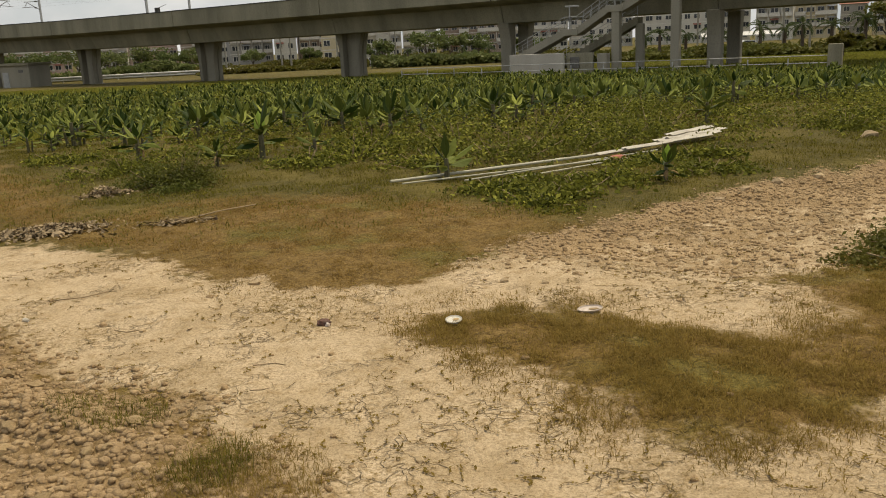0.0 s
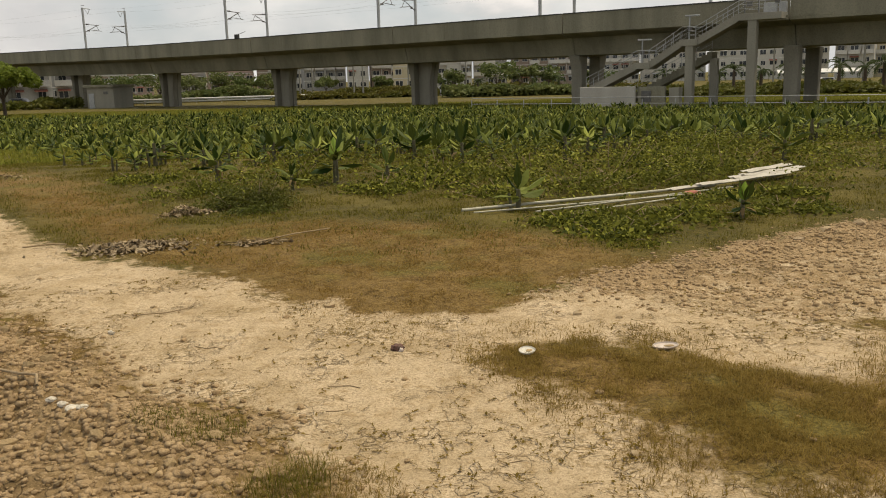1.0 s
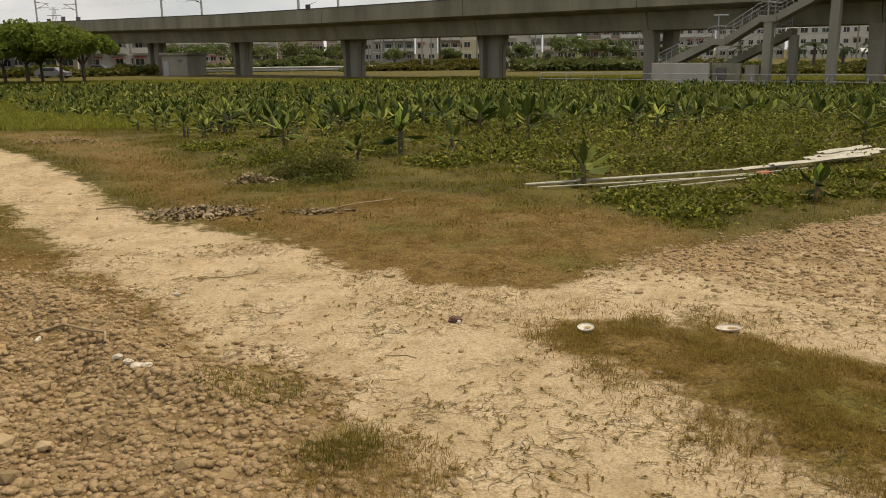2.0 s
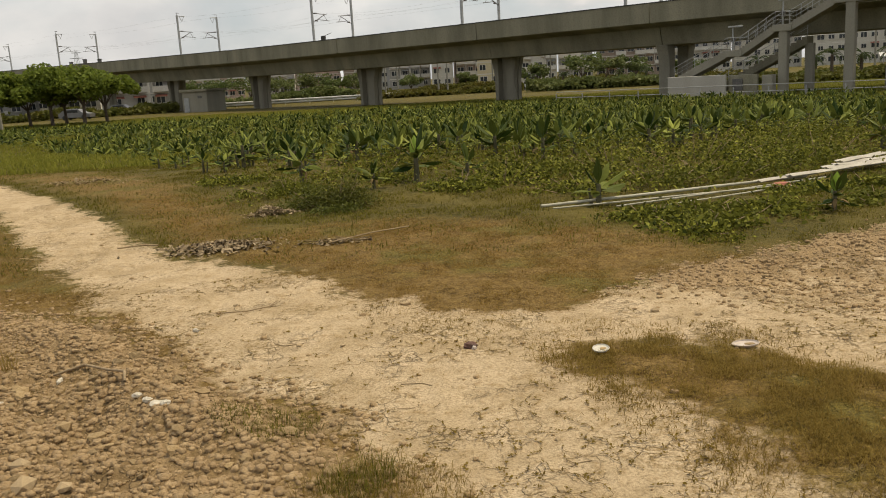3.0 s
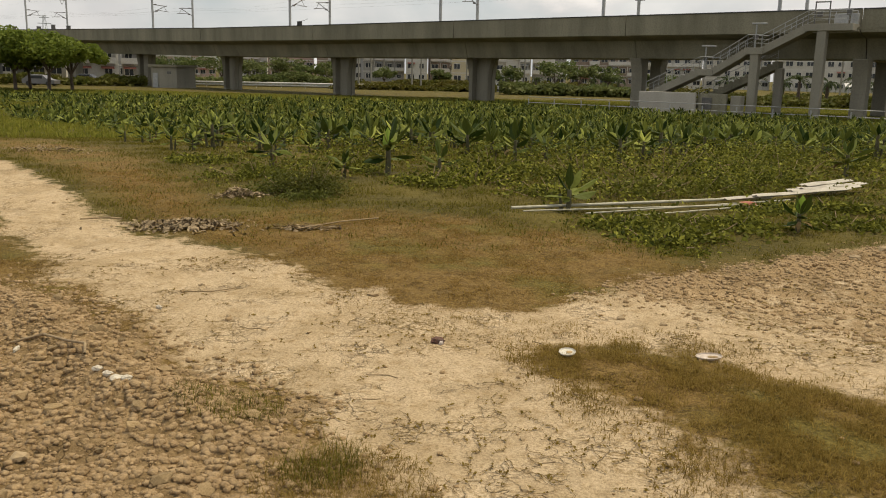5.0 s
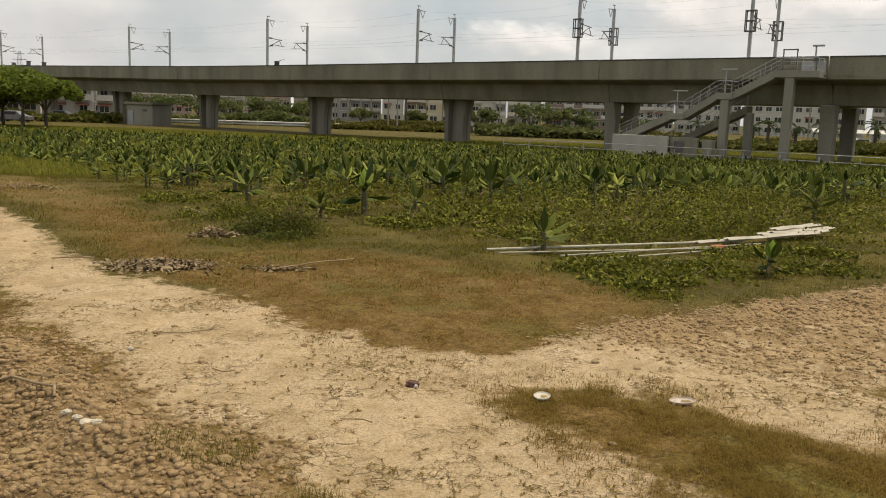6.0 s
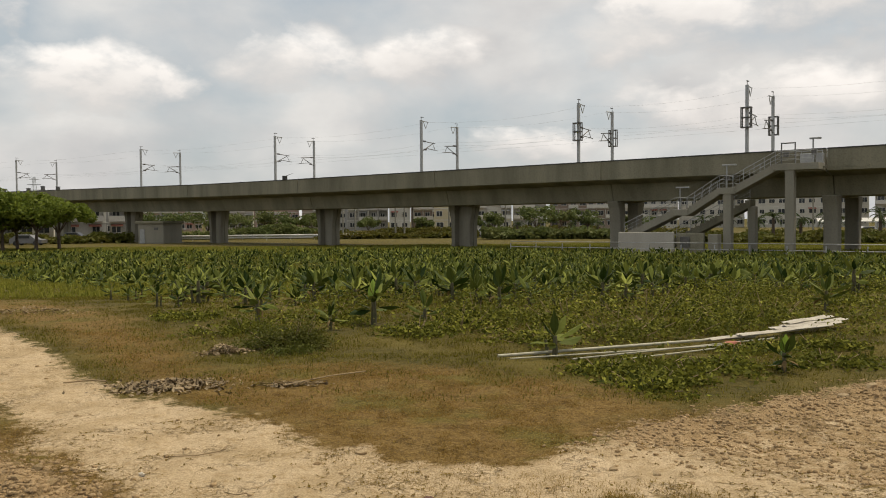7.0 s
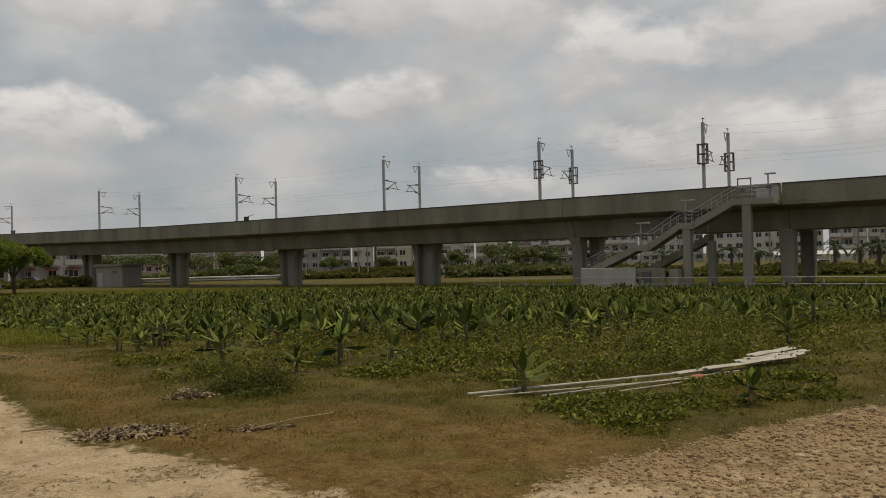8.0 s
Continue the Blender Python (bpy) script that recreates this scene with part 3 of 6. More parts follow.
# ---- masts and wires on the viaduct ----
def overhead_mast(s, off, frame_box):
    """A steel catenary mast with a top bracket, a cantilever and insulators; its arms reach towards the tracks."""
    toe = 1 if off < 0 else -1
    base = deck_top(s) - 1.1
    m = thing("catenary_mast", "grey steel railway catenary mast with cantilever arms" + (" and tension frame" if frame_box else ""), "mast", "masts along the viaduct",
              at=Matrix.Translation(along(s, off, base)) @ pose(0, 0, 0, 0, 0, HEADING))
    h = 6.75
    bm = bmesh.new()
    add_box(bm, Matrix(), 0.24, 0.20, h)
    add_box(bm, Matrix(), 0.5, 0.5, 0.08)
    part("pole", bm, GALV, m)
    # top bracket: an arm and a small triangle hanging from it
    bm = bmesh.new()
    add_tube(bm, (0, 0, h - 0.08), (0, toe * 1.15, h - 0.12), 0.05, seg=6)
    add_tube(bm, (0, toe * 0.35, h - 0.12), (0, toe * 0.75, h - 0.85), 0.035, seg=6)
    add_tube(bm, (0, toe * 1.12, h - 0.12), (0, toe * 0.75, h - 0.85), 0.035, seg=6)
    part("top_bracket", bm, GALV, m)
    bm = bmesh.new()
    add_tube(bm, (0, toe * 0.1, h - 2.2), (0, toe * 2.3, h - 2.35), 0.045, seg=6)
    add_tube(bm, (0, toe * 0.1, h - 3.3), (0, toe * 1.9, h - 2.4), 0.045, seg=6)
    add_tube(bm, (0, toe * 0.8, h - 2.95), (0, toe * 2.7, h - 3.1), 0.035, seg=6)
    add_tube(bm, (0, toe * 1.9, h - 2.4), (0, toe * 2.3, h - 3.05), 0.03, seg=6)
    part("cantilever", bm, DARK_STEEL, m)
    for y0, z0 in ((0.35, h - 2.22), (0.45, h - 3.1)):
        bm = bmesh.new()
        for k in range(4):
            add_tube(bm, (0, toe * (y0 + 0.1 * k), z0), (0, toe * (y0 + 0.05 + 0.1 * k), z0 + 0.01), 0.09, seg=8)
        part("insulator", bm, INSULATOR, m)
    bm = bmesh.new()
    add_tube(bm, (0, 0, h), (0, 0, h + 0.35), 0.025, seg=6)
    add_box(bm, Matrix.Translation((0, toe * 0.12, h + 0.3)), 0.1, 0.45, 0.06)
    part("earth_wire_clamp", bm, DARK_STEEL, m)
    if frame_box:
        bm = bmesh.new()
        for dx in (-0.38, 0.38):
            add_tube(bm, (dx, -toe * 0.02, h - 3.5), (dx, -toe * 0.02, h - 1.9), 0.05, seg=6)
            add_tube(bm, (dx, -toe * 0.35, h - 3.5), (dx, -toe * 0.35, h - 1.9), 0.05, seg=6)
        for z in (h - 3.5, h - 2.7, h - 1.9):
            add_box(bm, Matrix.Translation((0, -toe * 0.18, z)), 0.85, 0.42, 0.09)
        part("tension_frame", bm, DARK_STEEL, m)
    return m


NEAR_MASTS = [-170, -133, -95.4, -56.4, -26.5, -2.7, 16.4, 32.0, 50.0]
FAR_MASTS = [-172, -135, -96.6, -58.1, -27.9, -3.9, 15.8, 31.6, 50.0]
for s in NEAR_MASTS:
    overhead_mast(s, -3.9, s > 10)
for s in FAR_MASTS:
    overhead_mast(s, 3.9, s > 10)


def wire(points, r):
    cu = bpy.data.curves.new("overhead_wire", "CURVE")
    cu.dimensions, cu.bevel_depth, cu.bevel_resolution = "3D", r, 0
    sp = cu.splines.new("POLY")
    sp.points.add(len(points) - 1)
    for p, q in zip(sp.points, points):
        p.co = (*q, 1)
    cu.materials.append(GALV)
    return tagged(new("overhead_wire", cu), "thin dark overhead contact wire", "wire", "overhead wires")


for masts, off in ((NEAR_MASTS, -1.8), (FAR_MASTS, 1.8)):
    for dz, sag, r in ((2.55, 0.0, 0.005), (3.45, 0.75, 0.0045)):
        pts = []
        for s0, s1 in zip(masts, masts[1:]):
            for k in range(6):
                f = k / 6
                s = s0 + (s1 - s0) * f
                pts.append(along(s, off, deck_top(s) + dz - sag * 4 * f * (1 - f) * min(1, (s1 - s0) / 30)))
        wire(pts, r)
for masts, off in ((NEAR_MASTS, -2.8), (FAR_MASTS, 2.8)):
    wire([along(s0 + (s1 - s0) * k / 5, off, deck_top(s0) + 5.5 - 0.5 * 4 * (k / 5) * (1 - k / 5)) for s0, s1 in zip(masts, masts[1:]) for k in range(5)], 0.0045)


# ---- stair tower, wall and fence under the viaduct ----
def at_line(s, off, z, turn=0.0):
    return Matrix.Translation(along(s, off, z)) @ pose(0, 0, 0, 0, 0, HEADING + turn)


def flight(s0, z0, s1, z1, off, width, thick, mat, parent, steps):
    """A sloping slab with its steps cut on top."""
    top, low = [], []
    for k in range(steps):
        a, b = s0 + (s1 - s0) * k / steps, s0 + (s1 - s0) * (k + 1) / steps
        zt = z0 + (z1 - z0) * (k + 1) / steps
        top += [(a, zt), (b, zt)]
    low = [(s1, z1 - thick), (s0, z0 - thick)]
    prof = top + low
    n, verts, faces = len(prof), [], []
    for o in (off, off + width):
        verts += [along(s, o, z) for s, z in prof]
    faces = [(k, (k + 1) % n, n + (k + 1) % n, n + k) for k in range(n)] + [tuple(range(n))[::-1], tuple(range(n, 2 * n))]
    return mesh_object("flight", verts, faces, mat, parent)


def stair_rail(s0, z0, s1, z1, off, parent, posts):
    bm = bmesh.new()
    for h in (0.35, 0.65, 0.95):
        add_tube(bm, along(s0, off, z0 + h), along(s1, off, z1 + h), 0.028 if h > 0.9 else 0.014, seg=6)
    for k in range(posts + 1):
        f = k / posts
        p = along(s0 + (s1 - s0) * f, off, z0 + (z1 - z0) * f)
        add_tube(bm, p, p + Vector((0, 0, 0.95)), 0.025, seg=6)
    return part("handrail", bm, GALV, parent)


stair = thing("stairway", "long concrete access stairway with steel handrails beside the viaduct", "stairway")
LANDINGS = [(22.9, 0.35), (27.4, 2.40), (28.4, 2.40), (31.1, 4.05), (32.2, 4.05), (35.4, 5.72), (38.4, 5.72)]
for (s0, z0), (s1, z1) in zip(LANDINGS, LANDINGS[1:]):
    if z1 > z0:
        flight(s0, z0, s1, z1, -7.6, 1.5, 0.55, CONCRETE_PALE, stair, 12)
    else:
        part("landing", add_box(bmesh.new(), at_line((s0 + s1) / 2, -6.85, z0 - 0.5), s1 - s0 + 0.3, 1.7, 0.5, 0.02), CONCRETE_PALE, stair)
    for o in (-7.55, -6.15):
        stair_rail(s0, z0, s1, z1, o, stair, 4 if z1 > z0 else 2)
flight(25.0, -0.6, 32.5, 3.1, -4.6, 1.3, 0.55, CONCRETE, stair, 18)
stair_rail(25.0, -0.6, 32.5, 3.1, -4.6, stair, 6)
for s, off, top, w in ((31.72, -7.3, 3.6, 0.64), (36.45, -7.3, 5.3, 0.66), (32.6, -4.2, 2.6, 0.6)):
    part("pillar", add_box(bmesh.new(), at_line(s, off, FIELD - 0.4), w, w, top - FIELD + 0.4, 0.04), CONCRETE_PALE, stair)
bm = bmesh.new()
add_box(bm, at_line(39.5, -6.4, 5.35), 4.5, 0.25, 0.14)
part("bracket_beam", bm, CONCRETE, stair)
for s, z, w in ((38.3, 5.72, 0.5), (37.4, 5.72, 0.9)):
    part("cabinet", add_box(bmesh.new(), at_line(s, -6.4, z), w, 0.5, 0.75, 0.02), GALV, stair)


def stair_lamp(s, z, arm, flip=1):
    ob = thing("stair_lamp", "grey steel lamp post with flat lamp head", "lamp", "lamps on the stairway", at=at_line(s, -7.45, z))
    bm = bmesh.new()
    add_tube(bm, (0, 0, 0), (0, 0, 1.75), 0.06, seg=8)
    part("post", bm, GALV, ob)
    part("lamp_head", add_box(bmesh.new(), Matrix.Translation((flip * arm * 0.2, 0, 1.72)), arm, 0.28, 0.12, 0.02), GALV, ob)
    part("control_box", add_box(bmesh.new(), Matrix.Translation((0.05, 0, 0.6)), 0.32, 0.2, 0.4, 0.02), DARK_STEEL, ob)
    return ob


for s, z, arm in ((27.8, 2.4, 1.1), (31.65, 4.05, 1.1), (38.1, 5.72, 0.8)):
    stair_lamp(s, z, arm)
frame_ob = thing("gantry_frame", "small dark steel frame on the top landing", "frame", at=at_line(35.6, -6.7, 5.72))
bm = bmesh.new()
for x in (0, 1.0):
    add_tube(bm, (x, 0, 0), (x, 0, 1.65), 0.05, seg=6)
add_tube(bm, (-0.05, 0, 1.6), (1.05, 0, 1.6), 0.05, seg=6)
add_box(bm, Matrix.Translation((0.35, 0, 0.55)), 0.4, 0.12, 0.35)
part("tube_frame", bm, DARK_STEEL, frame_ob)

wall_box = thing("utility_enclosure", "low pale concrete enclosure wall with a shaded doorway", "enclosure")
part("front_wall", add_box(bmesh.new(), at_line(25.2, -8.3, FIELD - 0.3), 4.9, 0.25, 2.05, 0.03), CONCRETE_WALL, wall_box)
part("side_wall", add_box(bmesh.new(), at_line(22.8, -6.6, FIELD - 0.3), 0.25, 3.3, 2.0, 0.03), CONCRETE_PALE, wall_box)
part("door_wall", add_box(bmesh.new(), at_line(28.8, -7.7, FIELD - 0.3), 2.3, 0.25, 2.0, 0.03), CONCRETE, wall_box)
part("end_wall", add_box(bmesh.new(), at_line(30.9, -8.0, FIELD - 0.3), 0.8, 0.8, 1.9, 0.03), CONCRETE_PALE, wall_box)
part("door", add_box(bmesh.new(), at_line(28.4, -7.9, FIELD + 0.5), 0.8, 0.08, 0.9, 0.01), DARK_STEEL, wall_box, "dark steel hatch door")

fence = thing("guard_fence", "thin galvanised two-rail guard fence", "fence")
for z in (-0.26, -0.75):
    bm = bmesh.new()
    add_tube(bm, along(12.6, -9.6, z), along(47.7, -9.6, z), 0.03, seg=6)
    part("rail", bm, GALV, fence)
for k in range(14):
    bm = bmesh.new()
    p = along(12.6 + 2.7 * k, -9.6, FIELD - 0.2)
    add_tube(bm, p, p + Vector((0, 0, 1.0)), 0.05, seg=6)
    part("post", bm, GALV, fence)
part("gate_post", add_box(bmesh.new(), at_line(48.0, -9.6, FIELD - 0.3), 0.9, 0.6, 2.0, 0.04), CONCRETE, fence)

box_on_deck = thing("signal_box", "small black signal box on the parapet", "signal box", at=at_line(-23.6, -4.9, deck_top(-23.6)))
part("housing", add_box(bmesh.new(), Matrix.Translation((0, 0, 0.05)), 0.5, 0.4, 0.5, 0.03), DARK_CAP, box_on_deck)
bm = bmesh.new()
add_tube(bm, (0.1, 0, 0.5), (1.5, 0, 0.8), 0.04, 0.02, seg=6)
part("arm", bm, DARK_STEEL, box_on_deck)
for s, h in ((-84, 0.7), (-79, 0.5), (-89, 0.45), (-98, 0.5)):
    ob = thing("track_cabinet", "small dark trackside cabinet on the parapet", "cabinet", "trackside cabinets", at=at_line(s, -4.9, deck_top(s)))
    part("housing", add_box(bmesh.new(), Matrix.Translation((0, 0, 0.03)), 0.7, 0.4, h, 0.03), DARK_STEEL, ob)
    part("roof", add_box(bmesh.new(), Matrix.Translation((0, 0, h + 0.03)), 0.8, 0.5, 0.06, 0.01), DARK_CAP, ob)

hut = thing("equipment_hut", "grey rendered flat-roofed equipment hut", "hut", at=Matrix.Translation((-40.4, 121.5, FIELD)) @ pose(0, 0, 0, 0, 0, -24))
part("wall", add_box(bmesh.new(), Matrix.Translation((0, 0, -0.3)), 4.6, 3.8, 3.1, 0.03), CONCRETE_PALE, hut)
part("roof", add_box(bmesh.new(), Matrix.Translation((0, 0, 2.8)), 5.1, 4.3, 0.35, 0.03), CONCRETE, hut)
part("door", add_box(bmesh.new(), Matrix.Translation((-1.5, -1.93, 0)), 0.9, 0.1, 2.0, 0.01), GALV, hut, "grey steel door")
part("vent", add_box(bmesh.new(), Matrix.Translation((1.0, -1.93, 1.9)), 0.7, 0.08, 0.35, 0.01), DARK_STEEL, hut)


# ---- far houses ----
FACADES = {
    "white": material("white_render", (0.60, 0.58, 0.52), (0.46, 0.445, 0.40), 0.3, 0.9, bump=0.05, fine=3.0, stain=0.2, streak=True),
    "grey": material("grey_render", (0.36, 0.35, 0.325), (0.26, 0.255, 0.24), 0.3, 0.9, bump=0.05, fine=3.0, stain=0.25, streak=True),
    "brown": material("brown_tile", (0.34, 0.265, 0.21), (0.25, 0.19, 0.155), 0.4, 0.8, bump=0.05, fine=3.0, stain=0.25, streak=True),
    "yellow": material("cream_render", (0.58, 0.50, 0.33), (0.46, 0.40, 0.27), 0.3, 0.9, bump=0.05, fine=3.0, stain=0.2, streak=True),
    "pink": material("pink_tile", (0.50, 0.36, 0.30), (0.40, 0.29, 0.25), 0.4, 0.85, bump=0.05, fine=3.0, stain=0.25, streak=True),
}
TRIM = material("pale_trim", (0.64, 0.62, 0.57), (0.50, 0.48, 0.44), 0.5, 0.8, bump=0.0, fine=4.0, stain=0.2)
RED_ROOF = material("red_roof", (0.34, 0.13, 0.09), (0.27, 0.11, 0.08), 0.6, 0.8, bump=0.1, fine=5.0)
METAL_ROOF = material("sheet_roof", (0.46, 0.47, 0.48), (0.36, 0.37, 0.38), 0.6, 0.5, 0.2, bump=0.05, fine=5.0)


def bearing(az, dist, z=FIELD):
    a = radians(az)
    return Vector((math.sin(a) * dist, math.cos(a) * dist, z))


def house(az0, az1, dist, storeys, facade, skew=0.0, balconies=False, roof="flat", words="", seed=0):
    """A block of flats or a house, facing the field: wall, floor bands, windows with frames and panes, balconies and things on its roof."""
    rnd = random.Random(seed + int(az0 * 10))
    mid = (az0 + az1) / 2
    w = 2 * dist * math.tan(radians((az1 - az0) / 2)) / math.cos(radians(skew))
    h, d = 3.1 * storeys, 12.0
    ob = thing("apartment_building" if storeys > 2 else "house", words, "building", "buildings beyond the railway", at=Matrix.Translation(bearing(mid, dist)) @ pose(0, 0, 0, 0, 0, -mid + skew))
    part("wall", add_box(bmesh.new(), Matrix.Translation((0, d / 2, -0.5)), w, d, h + 0.5), FACADES[facade], ob)
    if roof == "flat":
        bm = bmesh.new()
        add_box(bm, Matrix.Translation((0, 0.0, h)), w + 0.5, 0.35, 0.9)
        add_box(bm, Matrix.Translation((0, d / 2, h)), w, d, 0.2)
        part("roof", bm, TRIM, ob)
        for k in range(max(1, int(w / 9)) if storeys < 4 and dist > 225 else 0):
            x = rnd.uniform(-w / 2 + 2, w / 2 - 2)
            part("rooftop_room", add_box(bmesh.new(), Matrix.Translation((x, rnd.uniform(3, 8), h + 0.2)), rnd.uniform(2.5, 4.5), 3.5, rnd.uniform(1.8, 3.0), 0.05), FACADES[rnd.choice(["grey", "white", "brown"])], ob)
            bm = bmesh.new()
            x = rnd.uniform(-w / 2 + 1, w / 2 - 1)
            add_tube(bm, (x, 3, h + 0.8), (x, 3, h + 2.4), 0.75, seg=10)
            add_box(bm, Matrix.Translation((x, 3, h + 0.2)), 1.3, 1.3, 0.6)
            part("water_tank", bm, GALV, ob, "steel water tank")
        if w > 9 and storeys < 5 and dist > 225 and rnd.random() < 0.75:
            x, ww = rnd.uniform(-w / 4, w / 4), w * rnd.uniform(0.3, 0.45)
            bm = bmesh.new()
            for i in range(5):
                add_box(bm, Matrix.Translation((x + ww * (i / 4 - 0.5), 1.2, h + 0.2)), 0.16, 0.16, 2.3)
            part("terrace_frame", bm, TRIM, ob)
            part("terrace_roof", add_box(bmesh.new(), Matrix.Translation((x, 3.0, h + 2.5)) @ pose(0, 0, 0, -5, 0, 0), ww + 0.8, 5.0, 0.12), METAL_ROOF if rnd.random() < 0.6 else RED_ROOF, ob)
    else:
        mat = RED_ROOF if roof == "red" else METAL_ROOF
        v = [(-w / 2 - 0.5, -0.6, h), (w / 2 + 0.5, -0.6, h), (w / 2 + 0.5, d + 0.6, h), (-w / 2 - 0.5, d + 0.6, h), (-w / 2 - 0.5, d / 2, h + 2.2), (w / 2 + 0.5, d / 2, h + 2.2)]
        mesh_object("roof", v, [(0, 1, 5, 4), (2, 3, 4, 5), (1, 2, 5), (3, 0, 4), (3, 2, 1, 0)], mat, ob)
    bays = max(2, int(w / 2.7))
    bm = bmesh.new()
    for x in (-0.82, 0.0, 0.82):
        add_box(bm, Matrix.Translation((x, -0.06, -0.72)), 0.09, 0.14, 1.45)
    for z in (-0.75, 0.68):
        add_box(bm, Matrix.Translation((0, -0.08, z)), 1.85, 0.22, 0.10)
    win = bpy.data.meshes.new("window")
    bm.to_mesh(win)
    bm.free()
    win.materials.append(TRIM)
    bm = bmesh.new()
    add_box(bm, Matrix.Translation((0, 0, -0.72)), 1.7, 0.16, 1.45)
    pane = bpy.data.meshes.new("pane")
    bm.to_mesh(pane)
    bm.free()
    pane.materials.append(GLASS)
    bm = bmesh.new()
    add_box(bm, Matrix.Translation((0, -0.5, -1.35)), 3.0, 1.0, 0.16)
    add_box(bm, Matrix.Translation((0, -0.95, -1.2)), 3.0, 0.1, 0.95)
    for x in (-1.45, 1.45):
        add_box(bm, Matrix.Translation((x, -0.5, -1.3)), 0.12, 1.0, 2.9)
    bal = bpy.data.meshes.new("balcony")
    bm.to_mesh(bal)
    bm.free()
    bal.materials.append(TRIM)
    for f in range(storeys):
        if f:
            part("floor_band", add_box(bmesh.new(), Matrix.Translation((0, 0, 3.1 * f - 0.15)), w + 0.1, 0.16, 0.22), TRIM, ob)
        for b in range(bays):
            x = -w / 2 + w * (b + 0.5) / bays
            w_ob = same_mesh("window", win, Matrix.Translation((x + rnd.uniform(-0.2, 0.2), -0.02, 3.1 * f + 1.7)) @ Matrix.Diagonal((rnd.choice([0.8, 1.0, 1.2]), 1, rnd.choice([0.85, 1.0]), 1)), ob)
            same_mesh("pane", pane, Matrix(), w_ob)
            if rnd.random() < 0.22:
                part("awning", add_box(bmesh.new(), Matrix.Translation((x, -0.5, 3.1 * f + 2.5)) @ pose(0, 0, 0, 18, 0, 0), 2.2, 1.1, 0.08), METAL_ROOF if rnd.random() < 0.7 else RED_ROOF, ob)
            if rnd.random() < 0.16:
                part("cooling_unit", add_box(bmesh.new(), Matrix.Translation((x + 1.1, -0.3, 3.1 * f + 0.6)), 0.8, 0.5, 0.6, 0.03), TRIM, ob)
            if balconies and f and rnd.random() < 0.72:
                same_mesh("balcony", bal, Matrix.Translation((x, 0, 3.1 * f + 1.5)), ob)
    return ob


HOUSES = [
    (-19.4, -15.8, 300, 3, "pink", 4, True, "sheet", "pinkish terrace block with sheet metal roof"),
    (-15.6, -12.6, 310, 3, "white", -3, True, "flat", "white terrace block with balconies"),
    (-28.2, -24.4, 215, 2, "white", 4, True, "flat", "white block of flats behind roadside trees"),
    (-24.2, -20.0, 220, 2, "grey", -4, True, "flat", "grey cluttered block of flats with balconies"),
    (-7.3, -6.5, 280, 4, "white", 0, False, "flat", "narrow white house with flat roof"),
    (-1.0, 2.0, 300, 5, "white", 3, True, "flat", "white apartment block behind the cream house"),
    (1.8, 4.0, 310, 4, "brown", -3, True, "sheet", "brown block with sheet metal roof"),
    (9.0, 13.5, 320, 5, "pink", 2, True, "flat", "pinkish apartment block behind the brown one"),
    (-31.5, -28.0, 190, 2, "grey", 8, False, "sheet", "grey low house with sheet metal roof"),
    (-27.5, -24.6, 185, 2, "white", -5, False, "flat", "white two-storey house with flat roof"),
    (-24.2, -21.6, 170, 2, "white", 6, True, "flat", "cluttered white terrace house with balconies"),
    (-21.4, -19.6, 175, 2, "grey", 0, True, "flat", "grey terrace house with balconies"),
    (-12.4, -9.6, 300, 3, "pink", 5, True, "red", "pinkish apartment block with red roof"),
    (-9.4, -7.4, 290, 3, "brown", 0, True, "flat", "brown tiled apartment block"),
    (-6.4, -3.7, 270, 5, "grey", 6, True, "flat", "grey apartment block with white balcony frames"),
    (-3.6, -2.2, 255, 5, "white", 0, False, "flat", "pale narrow apartment block"),
    (-2.0, -0.7, 262, 4, "brown", 4, True, "flat", "dark brown house with balconies"),
    (-0.6, 1.8, 235, 3, "yellow", -4, False, "sheet", "cream house with blue-grey windows"),
    (2.2, 4.6, 240, 4, "white", 5, True, "flat", "modern white house with flat roof"),
    (4.7, 6.9, 250, 3, "grey", 0, True, "flat", "grey flat-roofed house with terrace"),
    (7.2, 11.4, 265, 5, "brown", 3, True, "flat", "large brown apartment block with white balcony frames"),
    (11.8, 15.4, 270, 5, "white", 0, True, "flat", "white apartment block behind the stairway"),
    (15.6, 19.5, 280, 4, "white", 5, False, "flat", "pale apartment block with rows of windows"),
    (19.7, 26.6, 275, 3, "white", 4, False, "flat", "long pale apartment block with rows of windows"),
    (26.9, 29.0, 260, 4, "white", -3, True, "flat", "white apartment block with balconies"),
    (29.1, 31.4, 270, 4, "yellow", 0, True, "flat", "cream apartment block with balconies"),
    (31.6, 33.0, 290, 3, "grey", 0, False, "red", "grey house with red roof"),
    (33.4, 36.0, 280, 3, "yellow", 3, True, "flat", "cream apartment block behind palms"),
    (36.4, 40.0, 290, 3, "white", 0, True, "flat", "white apartment block behind palms"),
]
for i, (a0, a1, dist, n, fac, skew, bal, rf, words) in enumerate(HOUSES):
    house(a0, a1, dist, n, fac, skew, bal, rf, words, i)

